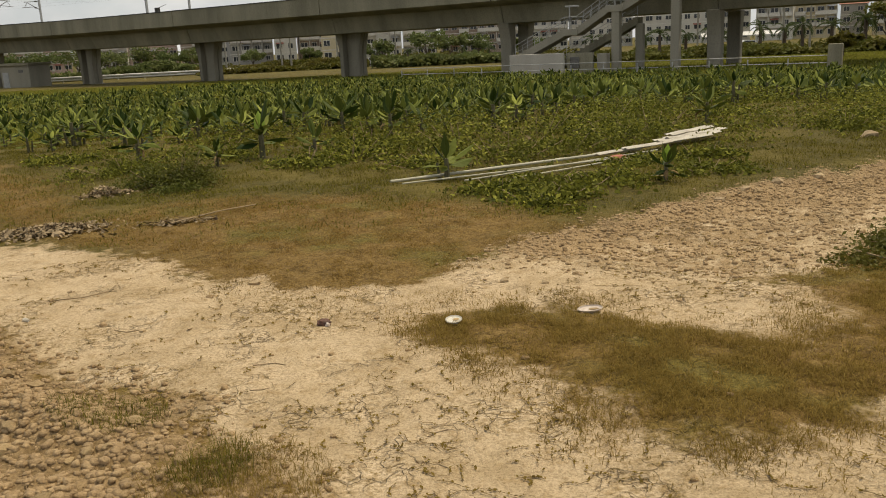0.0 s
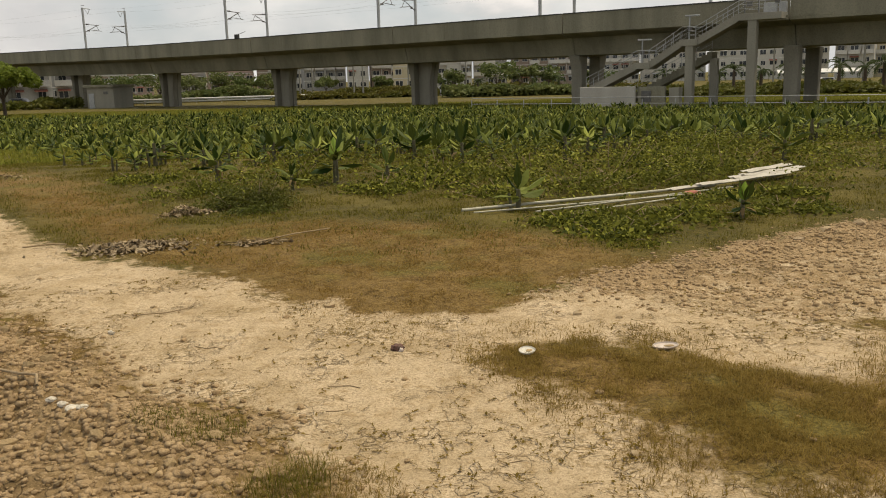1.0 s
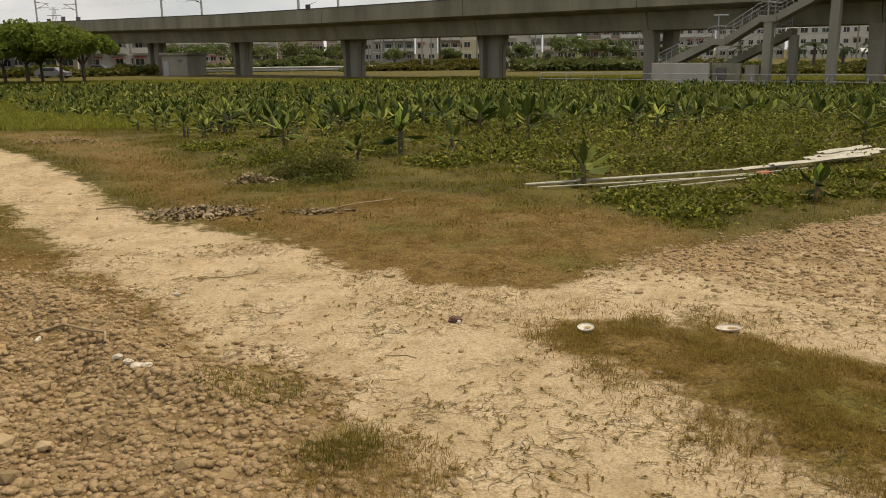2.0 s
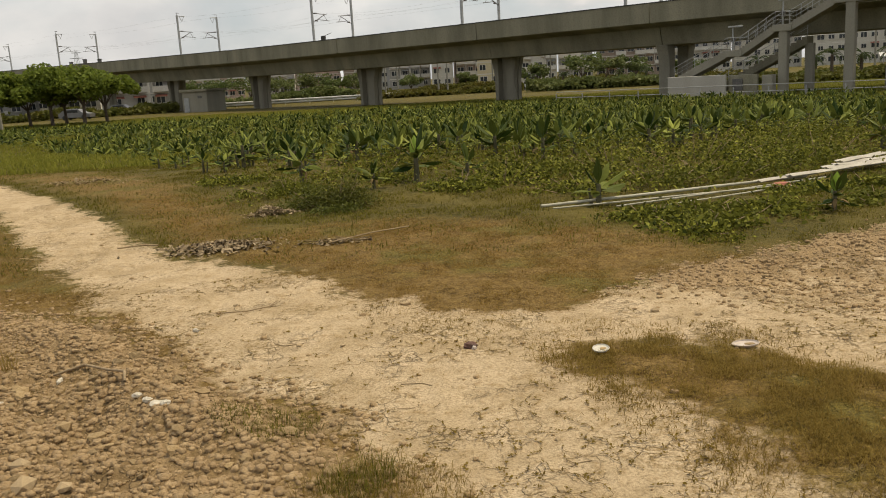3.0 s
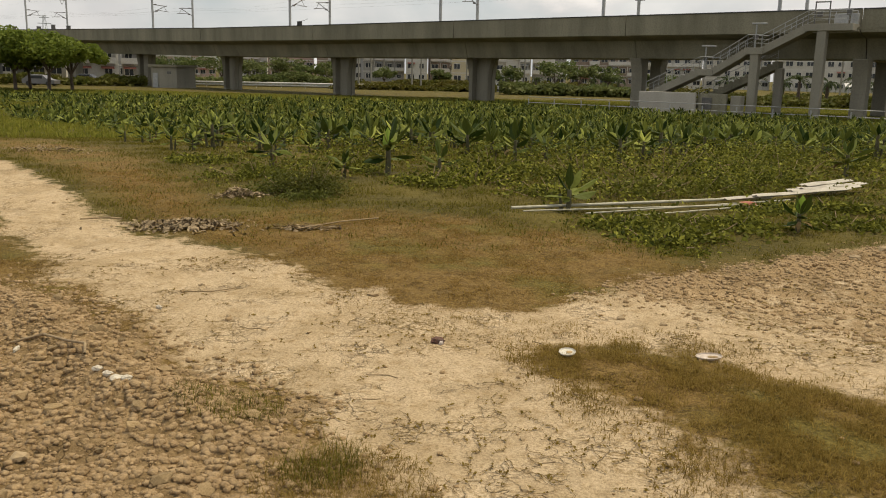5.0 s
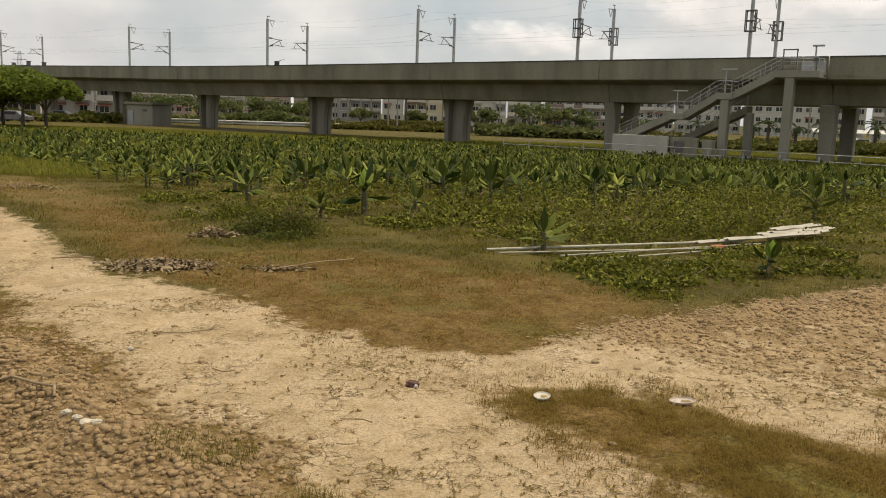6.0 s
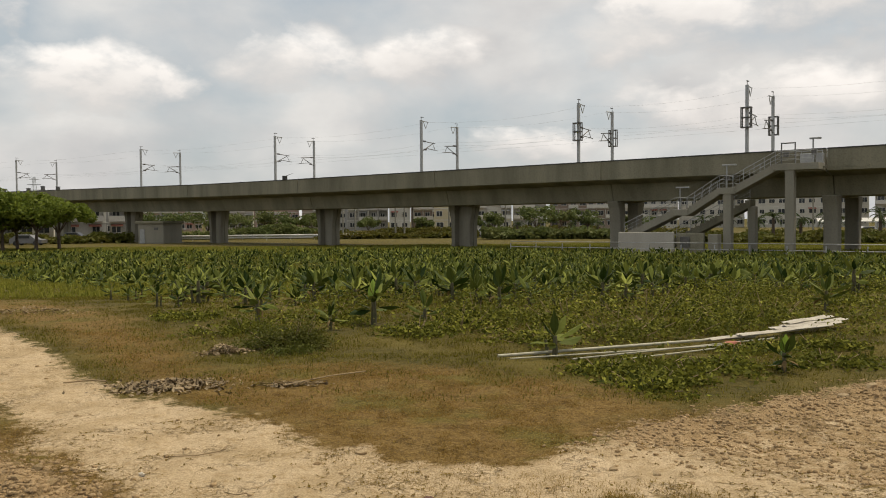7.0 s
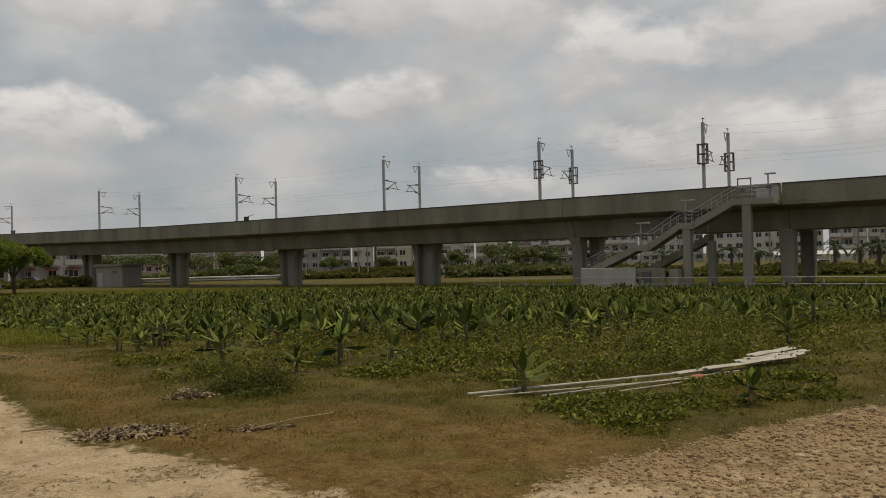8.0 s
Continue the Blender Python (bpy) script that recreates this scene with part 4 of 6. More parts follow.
road = part("road", add_box(bmesh.new(), Matrix.Translation((0, 148, FIELD - 0.3)) @ pose(0, 0, 0, 0, 0, -6), 420, 7, 0.36), material("asphalt", (0.06, 0.06, 0.06), (0.085, 0.083, 0.08), 0.5, 0.9, bump=0.1), None)
tagged(road, "grey asphalt road beyond the viaduct", "road", kind="structure")
rail_mat = material("white_guardrail", (0.62, 0.62, 0.60), (0.5, 0.5, 0.48), 0.4, 0.6, bump=0.0)
for a0, a1, dist, h in ((-19.5, -5.5, 140, 0.75), (32.5, 41.0, 105, 0.7)):
    gr = thing("guardrail", "pale weathered roadside guardrail", "guardrail")
    p, q = bearing(a0, dist), bearing(a1, dist)
    bm = bmesh.new()
    for z in (h, h - 0.35):
        add_tube(bm, p + Vector((0, 0, z)), q + Vector((0, 0, z)), 0.14, seg=6)
    part("beam", bm, rail_mat, gr)
    for k in range(10):
        c = p.lerp(q, k / 9)
        bm = bmesh.new()
        add_tube(bm, c, c + Vector((0, 0, h)), 0.07, seg=6)
        part("post", bm, rail_mat, gr)


def utility_pole(az, dist, h, arms):
    ob = thing("utility_pole", "slim concrete utility pole with cross-arms", "pole", "poles beyond the viaduct", at=Matrix.Translation(bearing(az, dist)))
    bm = bmesh.new()
    add_tube(bm, (0, 0, -0.3), (0, 0, h), 0.17, 0.11, 8)
    part("shaft", bm, CONCRETE_PALE, ob)
    for k in range(arms):
        part("cross_arm", add_box(bmesh.new(), Matrix.Translation((0, 0, h - 0.6 - 0.9 * k)), 1.8, 0.1, 0.1), GALV, ob)


for az, dist, h, arms in ((-6.7, 150, 7.5, 1), (-5.9, 155, 6.5, 0), (-3.2, 150, 8.5, 2), (-2.6, 152, 8.0, 1), (0.4, 160, 8, 1), (4.2, 150, 7, 0), (11.2, 130, 7, 1), (23.5, 140, 8.5, 1), (28.5, 120, 8.5, 0), (30.0, 125, 8, 1), (35.2, 150, 14, 2), (-30.2, 100, 5.6, 0)):
    utility_pole(az, dist, h, arms)
pylon = thing("power_pylon", "distant lattice power pylon", "pylon", at=Matrix.Translation(bearing(-25.6, 700)))
bm = bmesh.new()
for sx in (-1, 1):
    for sy in (-1, 1):
        add_tube(bm, (sx * 3, sy * 3, 0), (sx * 0.6, sy * 0.6, 38), 0.16, seg=4)
part("tower", bm, GALV, pylon)
for z, w in ((28, 12), (32, 10), (36, 7)):
    part("cross_arm", add_box(bmesh.new(), Matrix.Translation((0, 0, z)), w, 0.5, 0.4), GALV, pylon)


def parked_car(az, dist, turn, mat, words):
    ob = thing("car", words, "car", "cars beyond the viaduct", at=Matrix.Translation(bearing(az, dist, FIELD + 0.06)) @ pose(0, 0, 0, 0, 0, turn))
    prof = [(-2.1, 0.3), (2.1, 0.3), (2.15, 0.75), (1.2, 0.9), (0.6, 1.4), (-1.2, 1.45), (-1.9, 0.95), (-2.15, 0.85)]
    n = len(prof)
    v = [(x, y, z) for y in (-0.85, 0.85) for x, z in prof]
    mesh_object("body", v, [(k, (k + 1) % n, n + (k + 1) % n, n + k) for k in range(n)] + [tuple(range(n))[::-1], tuple(range(n, 2 * n))], mat, ob)
    part("side_window", add_box(bmesh.new(), Matrix.Translation((-0.3, -0.86, 0.95)), 1.7, 0.04, 0.36), GLASS, ob)
    part("windscreen", add_box(bmesh.new(), Matrix.Translation((0.92, 0, 0.92)) @ pose(0, 0, 0, 0, -48, 0), 0.06, 1.4, 0.62), GLASS, ob)
    for x in (-1.3, 1.3):
        for y in (-0.8, 0.8):
            bm = bmesh.new()
            add_tube(bm, (x, y - 0.1, 0.31), (x, y + 0.1, 0.31), 0.31, seg=12)
            part("wheel", bm, DARK_CAP, ob)


CAR_WHITE = material("white_car_paint", (0.62, 0.62, 0.62), (0.56, 0.56, 0.56), 1.0, 0.3, bump=0.0, stain=0.1)
CAR_GREY = material("grey_car_paint", (0.2, 0.2, 0.21), (0.16, 0.16, 0.17), 1.0, 0.3, bump=0.0, stain=0.1)
for az, dist, turn, m, words in ((-23.4, 150, 5, CAR_GREY, "dark car parked beyond the field"), (-26.0, 125, 0, CAR_GREY, "dark grey car parked under trees"), (2.9, 146, -6, CAR_WHITE, "white car on the road"),
                                 (7.0, 146, -6, CAR_GREY, "grey car on the road"), (26.5, 140, 10, CAR_WHITE, "white car on the road"), (36.4, 120, 10, CAR_WHITE, "white car by the palms")):
    parked_car(az, dist, turn, m, words)
shed = thing("roadside_shelter", "low shelter with white sheet roof", "shelter", at=Matrix.Translation(bearing(26.2, 150)) @ pose(0, 0, 0, 0, 0, -20))
part("roof", add_box(bmesh.new(), Matrix.Translation((0, 0, 2.3)) @ pose(0, 0, 0, 8, 0, 0), 13, 4, 0.18), rail_mat, shed)
for x in (-6, -2, 2, 6):
    bm = bmesh.new()
    add_tube(bm, (x, -1.5, -0.2), (x, -1.5, 2.2), 0.08, seg=6)
    part("post", bm, GALV, shed)


# ---- leaves, trees and palms ----
def leaf_cards(centres, size, rng, up=0.35):
    """Small pointed leaves, each a bent pair of triangles, at the places given."""
    n = len(centres)
    d = rng.normal(size=(n, 3))
    d[:, 2] *= 0.6
    d /= np.linalg.norm(d, axis=1)[:, None]
    nrm = rng.normal(size=(n, 3)) * (1 - up) + np.array([0, 0, 1.0]) * up * 2
    side = np.cross(d, nrm)
    side /= np.linalg.norm(side, axis=1)[:, None] + 1e-9
    ln = size * rng.uniform(0.6, 1.4, n)[:, None]
    wd = ln * 0.30
    bend = np.array([0, 0, -0.15])
    a, b = centres - d * ln * 0.5, centres + d * ln * 0.5 + bend * ln
    l, r = centres + side * wd, centres - side * wd
    v = np.stack([a, l, b, r], 1).reshape(-1, 3)
    i = np.arange(n)[:, None] * 4
    f = np.concatenate([i + np.array([[0, 1, 2]]), i + np.array([[0, 2, 3]])], 1).reshape(-1, 3)
    return v, f


def fast_mesh(name, v, f, mat, parent=None, label=""):
    me = bpy.data.meshes.new(name)
    v, f = np.asarray(v, np.float32), np.asarray(f, np.int32)
    me.vertices.add(len(v))
    me.vertices.foreach_set("co", v.ravel())
    me.loops.add(f.size)
    me.loops.foreach_set("vertex_index", f.ravel())
    me.polygons.add(len(f))
    me.polygons.foreach_set("loop_start", np.arange(0, f.size, f.shape[1], dtype=np.int32))
    me.update()
    me.validate()
    if name == "soil_crumbs":
        me.shade_smooth()
    me.materials.append(mat)
    ob = new(name, me)
    if parent is not None:
        ob.parent = parent
    if label:
        tagged(ob, label)
    return ob


def tree(at, height, spread_r, mat, words, seed, leaves=2600, leaf=0.32, flat=0.55, group="trees"):
    rng, rnd = np.random.default_rng(seed), random.Random(seed)
    ob = thing("tree", words, "tree", group, at=Matrix.Translation(at))
    bm = bmesh.new()
    fork = height * 0.32
    lean = Vector((rnd.uniform(-0.15, 0.15), rnd.uniform(-0.15, 0.15), 0)) * height * 0.5
    add_tube(bm, (0, 0, -0.3), (lean.x * 0.4, lean.y * 0.4, fork), 0.05 * height ** 0.8, 0.035 * height ** 0.8, 8)
    part("trunk", bm, BARK, ob)
    clumps = []
    for k in range(7):
        a = k * 0.9 + rnd.uniform(-0.3, 0.3)
        r = spread_r * rnd.uniform(0.35, 0.85)
        tip = Vector((math.cos(a) * r, math.sin(a) * r, height * rnd.uniform(0.55, 0.88)))
        bm = bmesh.new()
        mid = Vector((lean.x * 0.4 + math.cos(a) * r * 0.4, lean.y * 0.4 + math.sin(a) * r * 0.4, fork + (tip.z - fork) * 0.6))
        add_tube(bm, (lean.x * 0.4, lean.y * 0.4, fork - 0.1), mid, 0.022 * height ** 0.8, 0.014 * height ** 0.8, 6)
        add_tube(bm, mid, tip, 0.014 * height ** 0.8, 0.006 * height ** 0.8, 6)
        part("limb", bm, BARK, ob)
        for j in range(3):
            clumps.append((tip + Vector((rnd.uniform(-1, 1), rnd.uniform(-1, 1), rnd.uniform(-0.3, 0.5))) * spread_r * 0.3, spread_r * rnd.uniform(0.2, 0.42)))
    clumps.append((Vector((0, 0, height * 0.85)), spread_r * 0.45))
    per = leaves // len(clumps)
    pts = []
    for c, r in clumps:
        d = rng.normal(size=(per, 3))
        d /= np.linalg.norm(d, axis=1)[:, None]
        pts.append(np.array(c) + d * (r * rng.uniform(0.35, 1.0, per) ** 0.5)[:, None] * np.array([1, 1, flat]))
    v, f = leaf_cards(np.concatenate(pts), leaf, rng)
    fast_mesh("crown", v, f, mat, ob)
    return ob


for k, (az, dist, h, r) in enumerate(((-36.5, 100, 6.3, 4.2), (-33.4, 106, 5.9, 4.0), (-31.0, 104, 5.8, 3.8), (-28.6, 106, 5.7, 3.8), (-27.4, 104, 6.2, 4.2), (-26.6, 108, 6.1, 4.2), (-25.6, 103, 6.3, 4.4), (-24.3, 105, 5.7, 3.6), (-35.0, 118, 7.0, 4.2))):
    tree(bearing(az, dist), h, r, LEAF_TREE, "broad green roadside tree with flat spreading crown", 40 + k, 6800, 0.40, 0.60, "trees at the end of the field")
for k, (az, dist, h, r) in enumerate(((-19.0, 155, 4.6, 3.2), (-17.5, 158, 4.4, 3.3), (-15.4, 160, 4.6, 3.6), (-13.6, 158, 4.4, 3.4), (-11.8, 160, 4.6, 3.4), (-10.2, 158, 4.4, 3.0), (-8.9, 162, 4.2, 3.0),
                                      (-5.0, 165, 3.8, 2.4), (-1.3, 160, 3.6, 1.8), (2.0, 160, 3.8, 2.0), (3.4, 150, 4.2, 2.2), (6.3, 135, 5.0, 2.8), (7.8, 145, 4.4, 2.4), (9.6, 150, 4.6, 2.4), (12.6, 120, 3.6, 2.0),
                                      (13.6, 130, 3.2, 1.8), (34.2, 110, 5.2, 2.6), (37.4, 130, 5.0, 2.6), (31.9, 88, 2.4, 1.3))):
    tree(bearing(az, dist), h, r, LEAF_DARK if k in (16, 18) else LEAF_FAR, "dark leafy shrub by the fence" if k == 18 else "bushy green tree beyond the viaduct", 80 + k, 1300, 0.42, 0.75, "trees beyond the viaduct")


def palm(at, h, seed):
    rnd = random.Random(seed)
    ob = thing("palm_tree", "small date palm with arching fronds beside the road", "palm", "palms along the road", at=Matrix.Translation(at))
    bm = bmesh.new()
    add_tube(bm, (0, 0, -0.3), (0, 0, h * 0.62), 0.24, 0.19, 8)
    part("trunk", bm, BARK, ob)
    for k in range(16):
        a, el, ln = k * 2.4 + rnd.uniform(-0.2, 0.2), rnd.uniform(-0.2, 1.25), h * rnd.uniform(0.36, 0.5)
        v, f, prev = [], [], Vector((0, 0, h * 0.62))
        for j in range(6):
            e = el - 0.32 * j
            step = Vector((math.cos(a) * math.cos(e), math.sin(a) * math.cos(e), math.sin(e))) * ln / 6
            side = Vector((-math.sin(a), math.cos(a), 0))
            wd = ln * (0.16 if 0 < j < 5 else 0.07)
            nxt = prev + step
            n = len(v)
            v += [prev, nxt, prev + step * 0.9 + side * wd + Vector((0, 0, -wd * 0.5)), prev + step * 0.9 - side * wd + Vector((0, 0, -wd * 0.5)), prev + step * 0.45, prev + step * 1.4 + side * wd * 0.9 - Vector((0, 0, wd * 0.6)),
                  prev + step * 1.4 - side * wd * 0.9 - Vector((0, 0, wd * 0.6))]
            f += [(n, n + 4, n + 2), (n, n + 4, n + 3), (n + 4, n + 1, n + 5), (n + 4, n + 1, n + 6)]
            prev = nxt
        fast_mesh("frond", v, f, LEAF_PALM, ob)
    return ob


for k, (az, dist, h) in enumerate(((17.0, 118, 4.2), (18.6, 120, 4.4), (20.3, 115, 4.0), (21.2, 122, 4.6), (22.8, 118, 4.4), (24.4, 116, 4.8), (25.4, 120, 4.5), (27.2, 115, 5.0), (28.6, 118, 4.6), (29.6, 112, 5.2), (31.2, 114, 4.8),
                                   (33.0, 108, 5.6), (35.2, 100, 6.0), (36.6, 104, 5.4), (38.0, 100, 5.8), (8.6, 140, 3.6), (10.3, 142, 3.8), (5.0, 145, 3.4), (3.0, 148, 3.6))):
    palm(bearing(az, dist), h, 300 + k)


# ---- banana field ----
def banana_leaf(length, width, az, el, droop, twist=0.0):
    """One paddle leaf: a bare stalk, then a broad blade folded along its midrib, bending towards the tip."""
    segs = 6
    d = np.array([math.cos(az), math.sin(az), 0.0])
    level = np.array([-math.sin(az), math.cos(az), 0.0])
    shape = (0.07, 0.10, 0.64, 0.96, 0.88, 0.52, 0.04)
    p, v, f = np.zeros(3), [], []
    for j in range(segs + 1):
        t = j / segs
        w, e = width * shape[j], el - droop * t * t
        fwd = d * math.cos(e) + np.array([0, 0, math.sin(e)])
        up = np.cross(fwd, level) * -1.0
        side = level * math.cos(twist * t) + up * math.sin(twist * t)
        v += [p + side * w / 2 + up * 0.16 * w, p, p - side * w / 2 + up * 0.16 * w]
        if j:
            n = 3 * (j - 1)
            f += [(n, n + 1, n + 4, n + 3), (n + 1, n + 2, n + 5, n + 4)]
        p = p + fwd * length * (0.13 if j < 2 else 0.185)
    return np.array(v), f


def banana_parts(seed, size):
    rnd = random.Random(seed)
    stem_h = size * rnd.uniform(0.30, 0.52)
    leaves = []
    n = rnd.randint(9, 14)
    for k in range(n):
        el = 1.35 - 1.45 * (k / n) ** 0.7 + rnd.uniform(-0.4, 0.4)
        v, f = banana_leaf(size * rnd.uniform(0.28, 0.52), size * rnd.uniform(0.10, 0.17), k * 2.4 + rnd.uniform(-0.7, 0.7), el, rnd.uniform(-0.2, 1.5) * rnd.random(), rnd.uniform(-1.3, 1.3))
        v = v + np.array([0, 0, stem_h * (0.45 + 0.55 * (1 - k / n))])
        leaves.append((v, f))
    return stem_h, leaves


VARIANTS = []
for seed in range(14):
    stem_h, leaves = banana_parts(500 + seed, 1.0)
    bm = bmesh.new()
    add_tube(bm, (0, 0, -0.06), (0, 0, stem_h), 0.050, 0.032, 7)
    if seed % 3 == 0:
        add_tube(bm, (0.10, 0.05, -0.06), (0.16, 0.06, stem_h * 0.8), 0.035, 0.02, 6)
    stem_me = bpy.data.meshes.new("stem")
    bm.to_mesh(stem_me)
    bm.free()
    stem_me.materials.append(STEM)
    leaf_mes = []
    for v, f in leaves:
        me = bpy.data.meshes.new("leaf")
        me.from_pydata([tuple(p) for p in v], [], f)
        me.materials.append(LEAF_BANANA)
        leaf_mes.append(me)
    withered = []
    rnd = random.Random(900 + seed)
    for k in range(seed % 3):
        v, f = banana_leaf(rnd.uniform(0.28, 0.4), 0.09, rnd.uniform(0, 6.28), 0.1, 2.6, rnd.uniform(-1, 1))
        me = bpy.data.meshes.new("withered_leaf")
        me.from_pydata([tuple(p + np.array([0, 0, stem_h * 0.6])) for p in v], [], f)
        me.materials.append(DEAD_BANANA)
        withered.append(me)
    allv = np.concatenate([v for v, f in leaves])
    offs = np.cumsum([0] + [len(v) for v, f in leaves])
    allf = np.concatenate([np.array(f) + o for (v, f), o in zip(leaves, offs)])
    VARIANTS.append((stem_me, leaf_mes, withered, allv, allf))


def banana_plant(x, y, size, k, turn, words="dark green young banana plant on a short stem"):
    stem_me, leaf_mes, withered, _, _ = VARIANTS[k % len(VARIANTS)]
    ob = thing("banana_plant", words, "banana plant", "banana plants in the field", at=Matrix.Translation((x, y, z_at(x, y))) @ pose(0, 0, 0, 0, 0, turn) @ Matrix.Scale(size, 4))
    same_mesh("stem", stem_me, Matrix(), ob)
    for me in leaf_mes:
        same_mesh("leaf", me, Matrix(), ob)
    for me in withered:
        same_mesh("withered_leaf", me, Matrix(), ob)
    return ob


FIELD_EDGE = [(-4.6, 14.6), (-6.8, 17.6), (-12, 28), (-17, 36), (-25, 46), (-38, 62), (-46, 76), (0, 76), (22, 62), (34, 50), (27, 30), (19, 23.5), (12, 20), (7, 18), (3.5, 16.6), (1.0, 15.2), (-1.6, 14.2)]
rnd = random.Random(7)
spots = []
row_dir, cross_dir = Vector((0.62, -0.78)), Vector((0.78, 0.62))
rng = np.random.default_rng(7)
gi, gj = [g.ravel() for g in np.meshgrid(np.arange(-110, 110), np.arange(-110, 110))]
gi, gj = gi * 0.64 + rng.uniform(-0.32, 0.32, gi.shape), gj * 0.80 + rng.uniform(-0.38, 0.38, gj.shape)
px, py = -6 + row_dir.x * gi + cross_dir.x * gj, 36 + row_dir.y * gi + cross_dir.y * gj
keep = (inside(FIELD_EDGE, px, py, 0.1) > 0.5) & (np.abs(px) < np.hypot(px, py) * 0.68 + 2) & (value_noise(px, py, 2.6, 71) + 0.5 * value_noise(px, py, 7.0, 72) > -0.38 - 0.5 * smooth01((px + 2) / 8)) & (rng.uniform(0, 1, px.shape) > 0.08)
for x, y in zip(px[keep].tolist(), py[keep].tolist()):
    spots.append((math.hypot(x, y), x, y, 0.46 + 0.56 * rnd.random() ** 1.6, rnd.randrange(14), rnd.uniform(0, 360)))
spots.sort()
for n, (far, x, y, size, k, turn) in enumerate(spots[:290]):
    banana_plant(x, y, size, k, turn)
for x, y, size, k, words in ((-1.1, 13.2, 1.05, 1, "banana plant with a bright new leaf among weeds"), (-0.3, 12.9, 0.7, 2, "low banana plant among weeds"), (1.32, 10.1, 0.78, 3, "dark banana plant growing across the pipes"),
                             (3.62, 9.0, 0.62, 5, "young banana plant with a bright new leaf"), (6.5, 14.4, 0.9, 4, "banana plant behind the sheeting"), (-3.0, 13.6, 0.9, 7, "banana plant at the field edge"),
                             (-1.7, 12.6, 0.6, 8, "small banana plant among weeds"), (2.9, 15.5, 1.0, 6, "banana plant among weeds"), (8.9, 18.4, 1.1, 0, "banana plant among weeds")):
    ob = banana_plant(x, y, size, k, 40 * k, words)
    if "bright" in words:
        v, f = banana_leaf(0.42, 0.17, 1.0, 1.3, 0.5)
        me = bpy.data.meshes.new("new_leaf")
        me.from_pydata([tuple(p) for p in v], [], f)
        me.materials.append(LEAF_BANANA_LIGHT)
        same_mesh("new_leaf", me, Matrix.Translation((0, 0, 0.3)), ob)
vs, fs, base = [], [], 0
for far, x, y, size, k, turn in spots[290:]:
    _, _, _, v, f = VARIANTS[k]
    a = radians(turn)
    rot = np.array([[math.cos(a), -math.sin(a), 0], [math.sin(a), math.cos(a), 0], [0, 0, 1]])
    vs.append((v * size) @ rot.T + np.array([x, y, float(fade(x, y))]))
    fs.append(f + base)
    base += len(v)
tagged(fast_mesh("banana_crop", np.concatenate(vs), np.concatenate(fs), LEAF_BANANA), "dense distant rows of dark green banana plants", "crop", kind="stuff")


# ---- weeds and grass ----
def scatter(n, x0, x1, y0, y1, seed):
    r = np.random.default_rng(seed)
    return r, r.uniform(x0, x1, n), y0 + (y1 - y0) * r.uniform(0, 1, n) ** 1.0


def blades(name, rng, x, y, height, width, mat, label, lean=0.5):
    """Grass blades, each a narrow bent strip of two quads' width ending in a point."""
    n = len(x)
    z = ground_height(x, y) - 0.01
    a, l = rng.uniform(0, 6.283, n), rng.uniform(0.1, 1.0, n) * lean
    h = height * rng.uniform(0.5, 1.3, n)
    wx, wy = np.cos(a + 1.57) * width / 2, np.sin(a + 1.57) * width / 2
    dx, dy = np.cos(a) * h * l, np.sin(a) * h * l
    b = np.stack([x, y, z], 1)
    s = np.stack([wx, wy, np.zeros(n)], 1)
    m = b + np.stack([dx * 0.35, dy * 0.35, h * 0.6], 1)
    t = b + np.stack([dx, dy, h * (1 - 0.35 * l)], 1)
    v = np.stack([b - s, b + s, m + s * 0.7, m - s * 0.7, t], 1).reshape(-1, 3)
    i = np.arange(n)[:, None] * 5
    f = np.concatenate([i + np.array([[0, 1, 2]]), i + np.array([[0, 2, 3]]), i + np.array([[3, 2, 4]])], 1).reshape(-1, 3)
    return tagged(fast_mesh(name, v, f, mat), label, "grass", kind="stuff")


def clumped(rng, x, y, scale, seed, keep):
    return rng.uniform(0, 1, len(x)) < np.clip(0.5 + 0.9 * value_noise(x, y, scale, seed) + 0.5 * value_noise(x, y, scale * 0.3, seed + 1), 0.03, 1) * keep


def sown(seed, n, x0, x1, y0, y1, share, scale=0.35):
    rng, x, y = scatter(n, x0, x1, y0, y1, seed)
    b, t, g, fr = covers(x, y)
    k = clumped(rng, x, y, scale, seed, share(b, t, g, fr, x, y))
    return rng, x[k], y[k]


r1, x1, y1 = sown(1, 520000, -9, 3.2, 5.2, 13, lambda b, t, g, f, x, y: g * (1 - smooth01(b * 1.15)) * (1 - t), 0.22)
blades("dry_grass", r1, x1, y1, 0.030, 0.0042, GRASS_DRY, "short brown dry grass", 2.6)
r1, x1, y1 = sown(2, 420000, 0.2, 6.0, 2.3, 5.6, lambda b, t, g, f, x, y: f, 0.2)
blades("front_grass", r1, x1, y1, 0.042, 0.0034, GRASS_OLIVE, "brown and olive grass patch", 2.0)
r1, x1, y1 = sown(3, 520000, -14, 13, 7.5, 24, lambda b, t, g, f, x, y: (1 - smooth01(b * 1.8)) * (1 - t) * (1 - 0.8 * g), 0.5)
blades("green_grass", r1, x1, y1, 0.058, 0.008, GRASS_GREEN, "green and yellowish rough grass", 2.2)
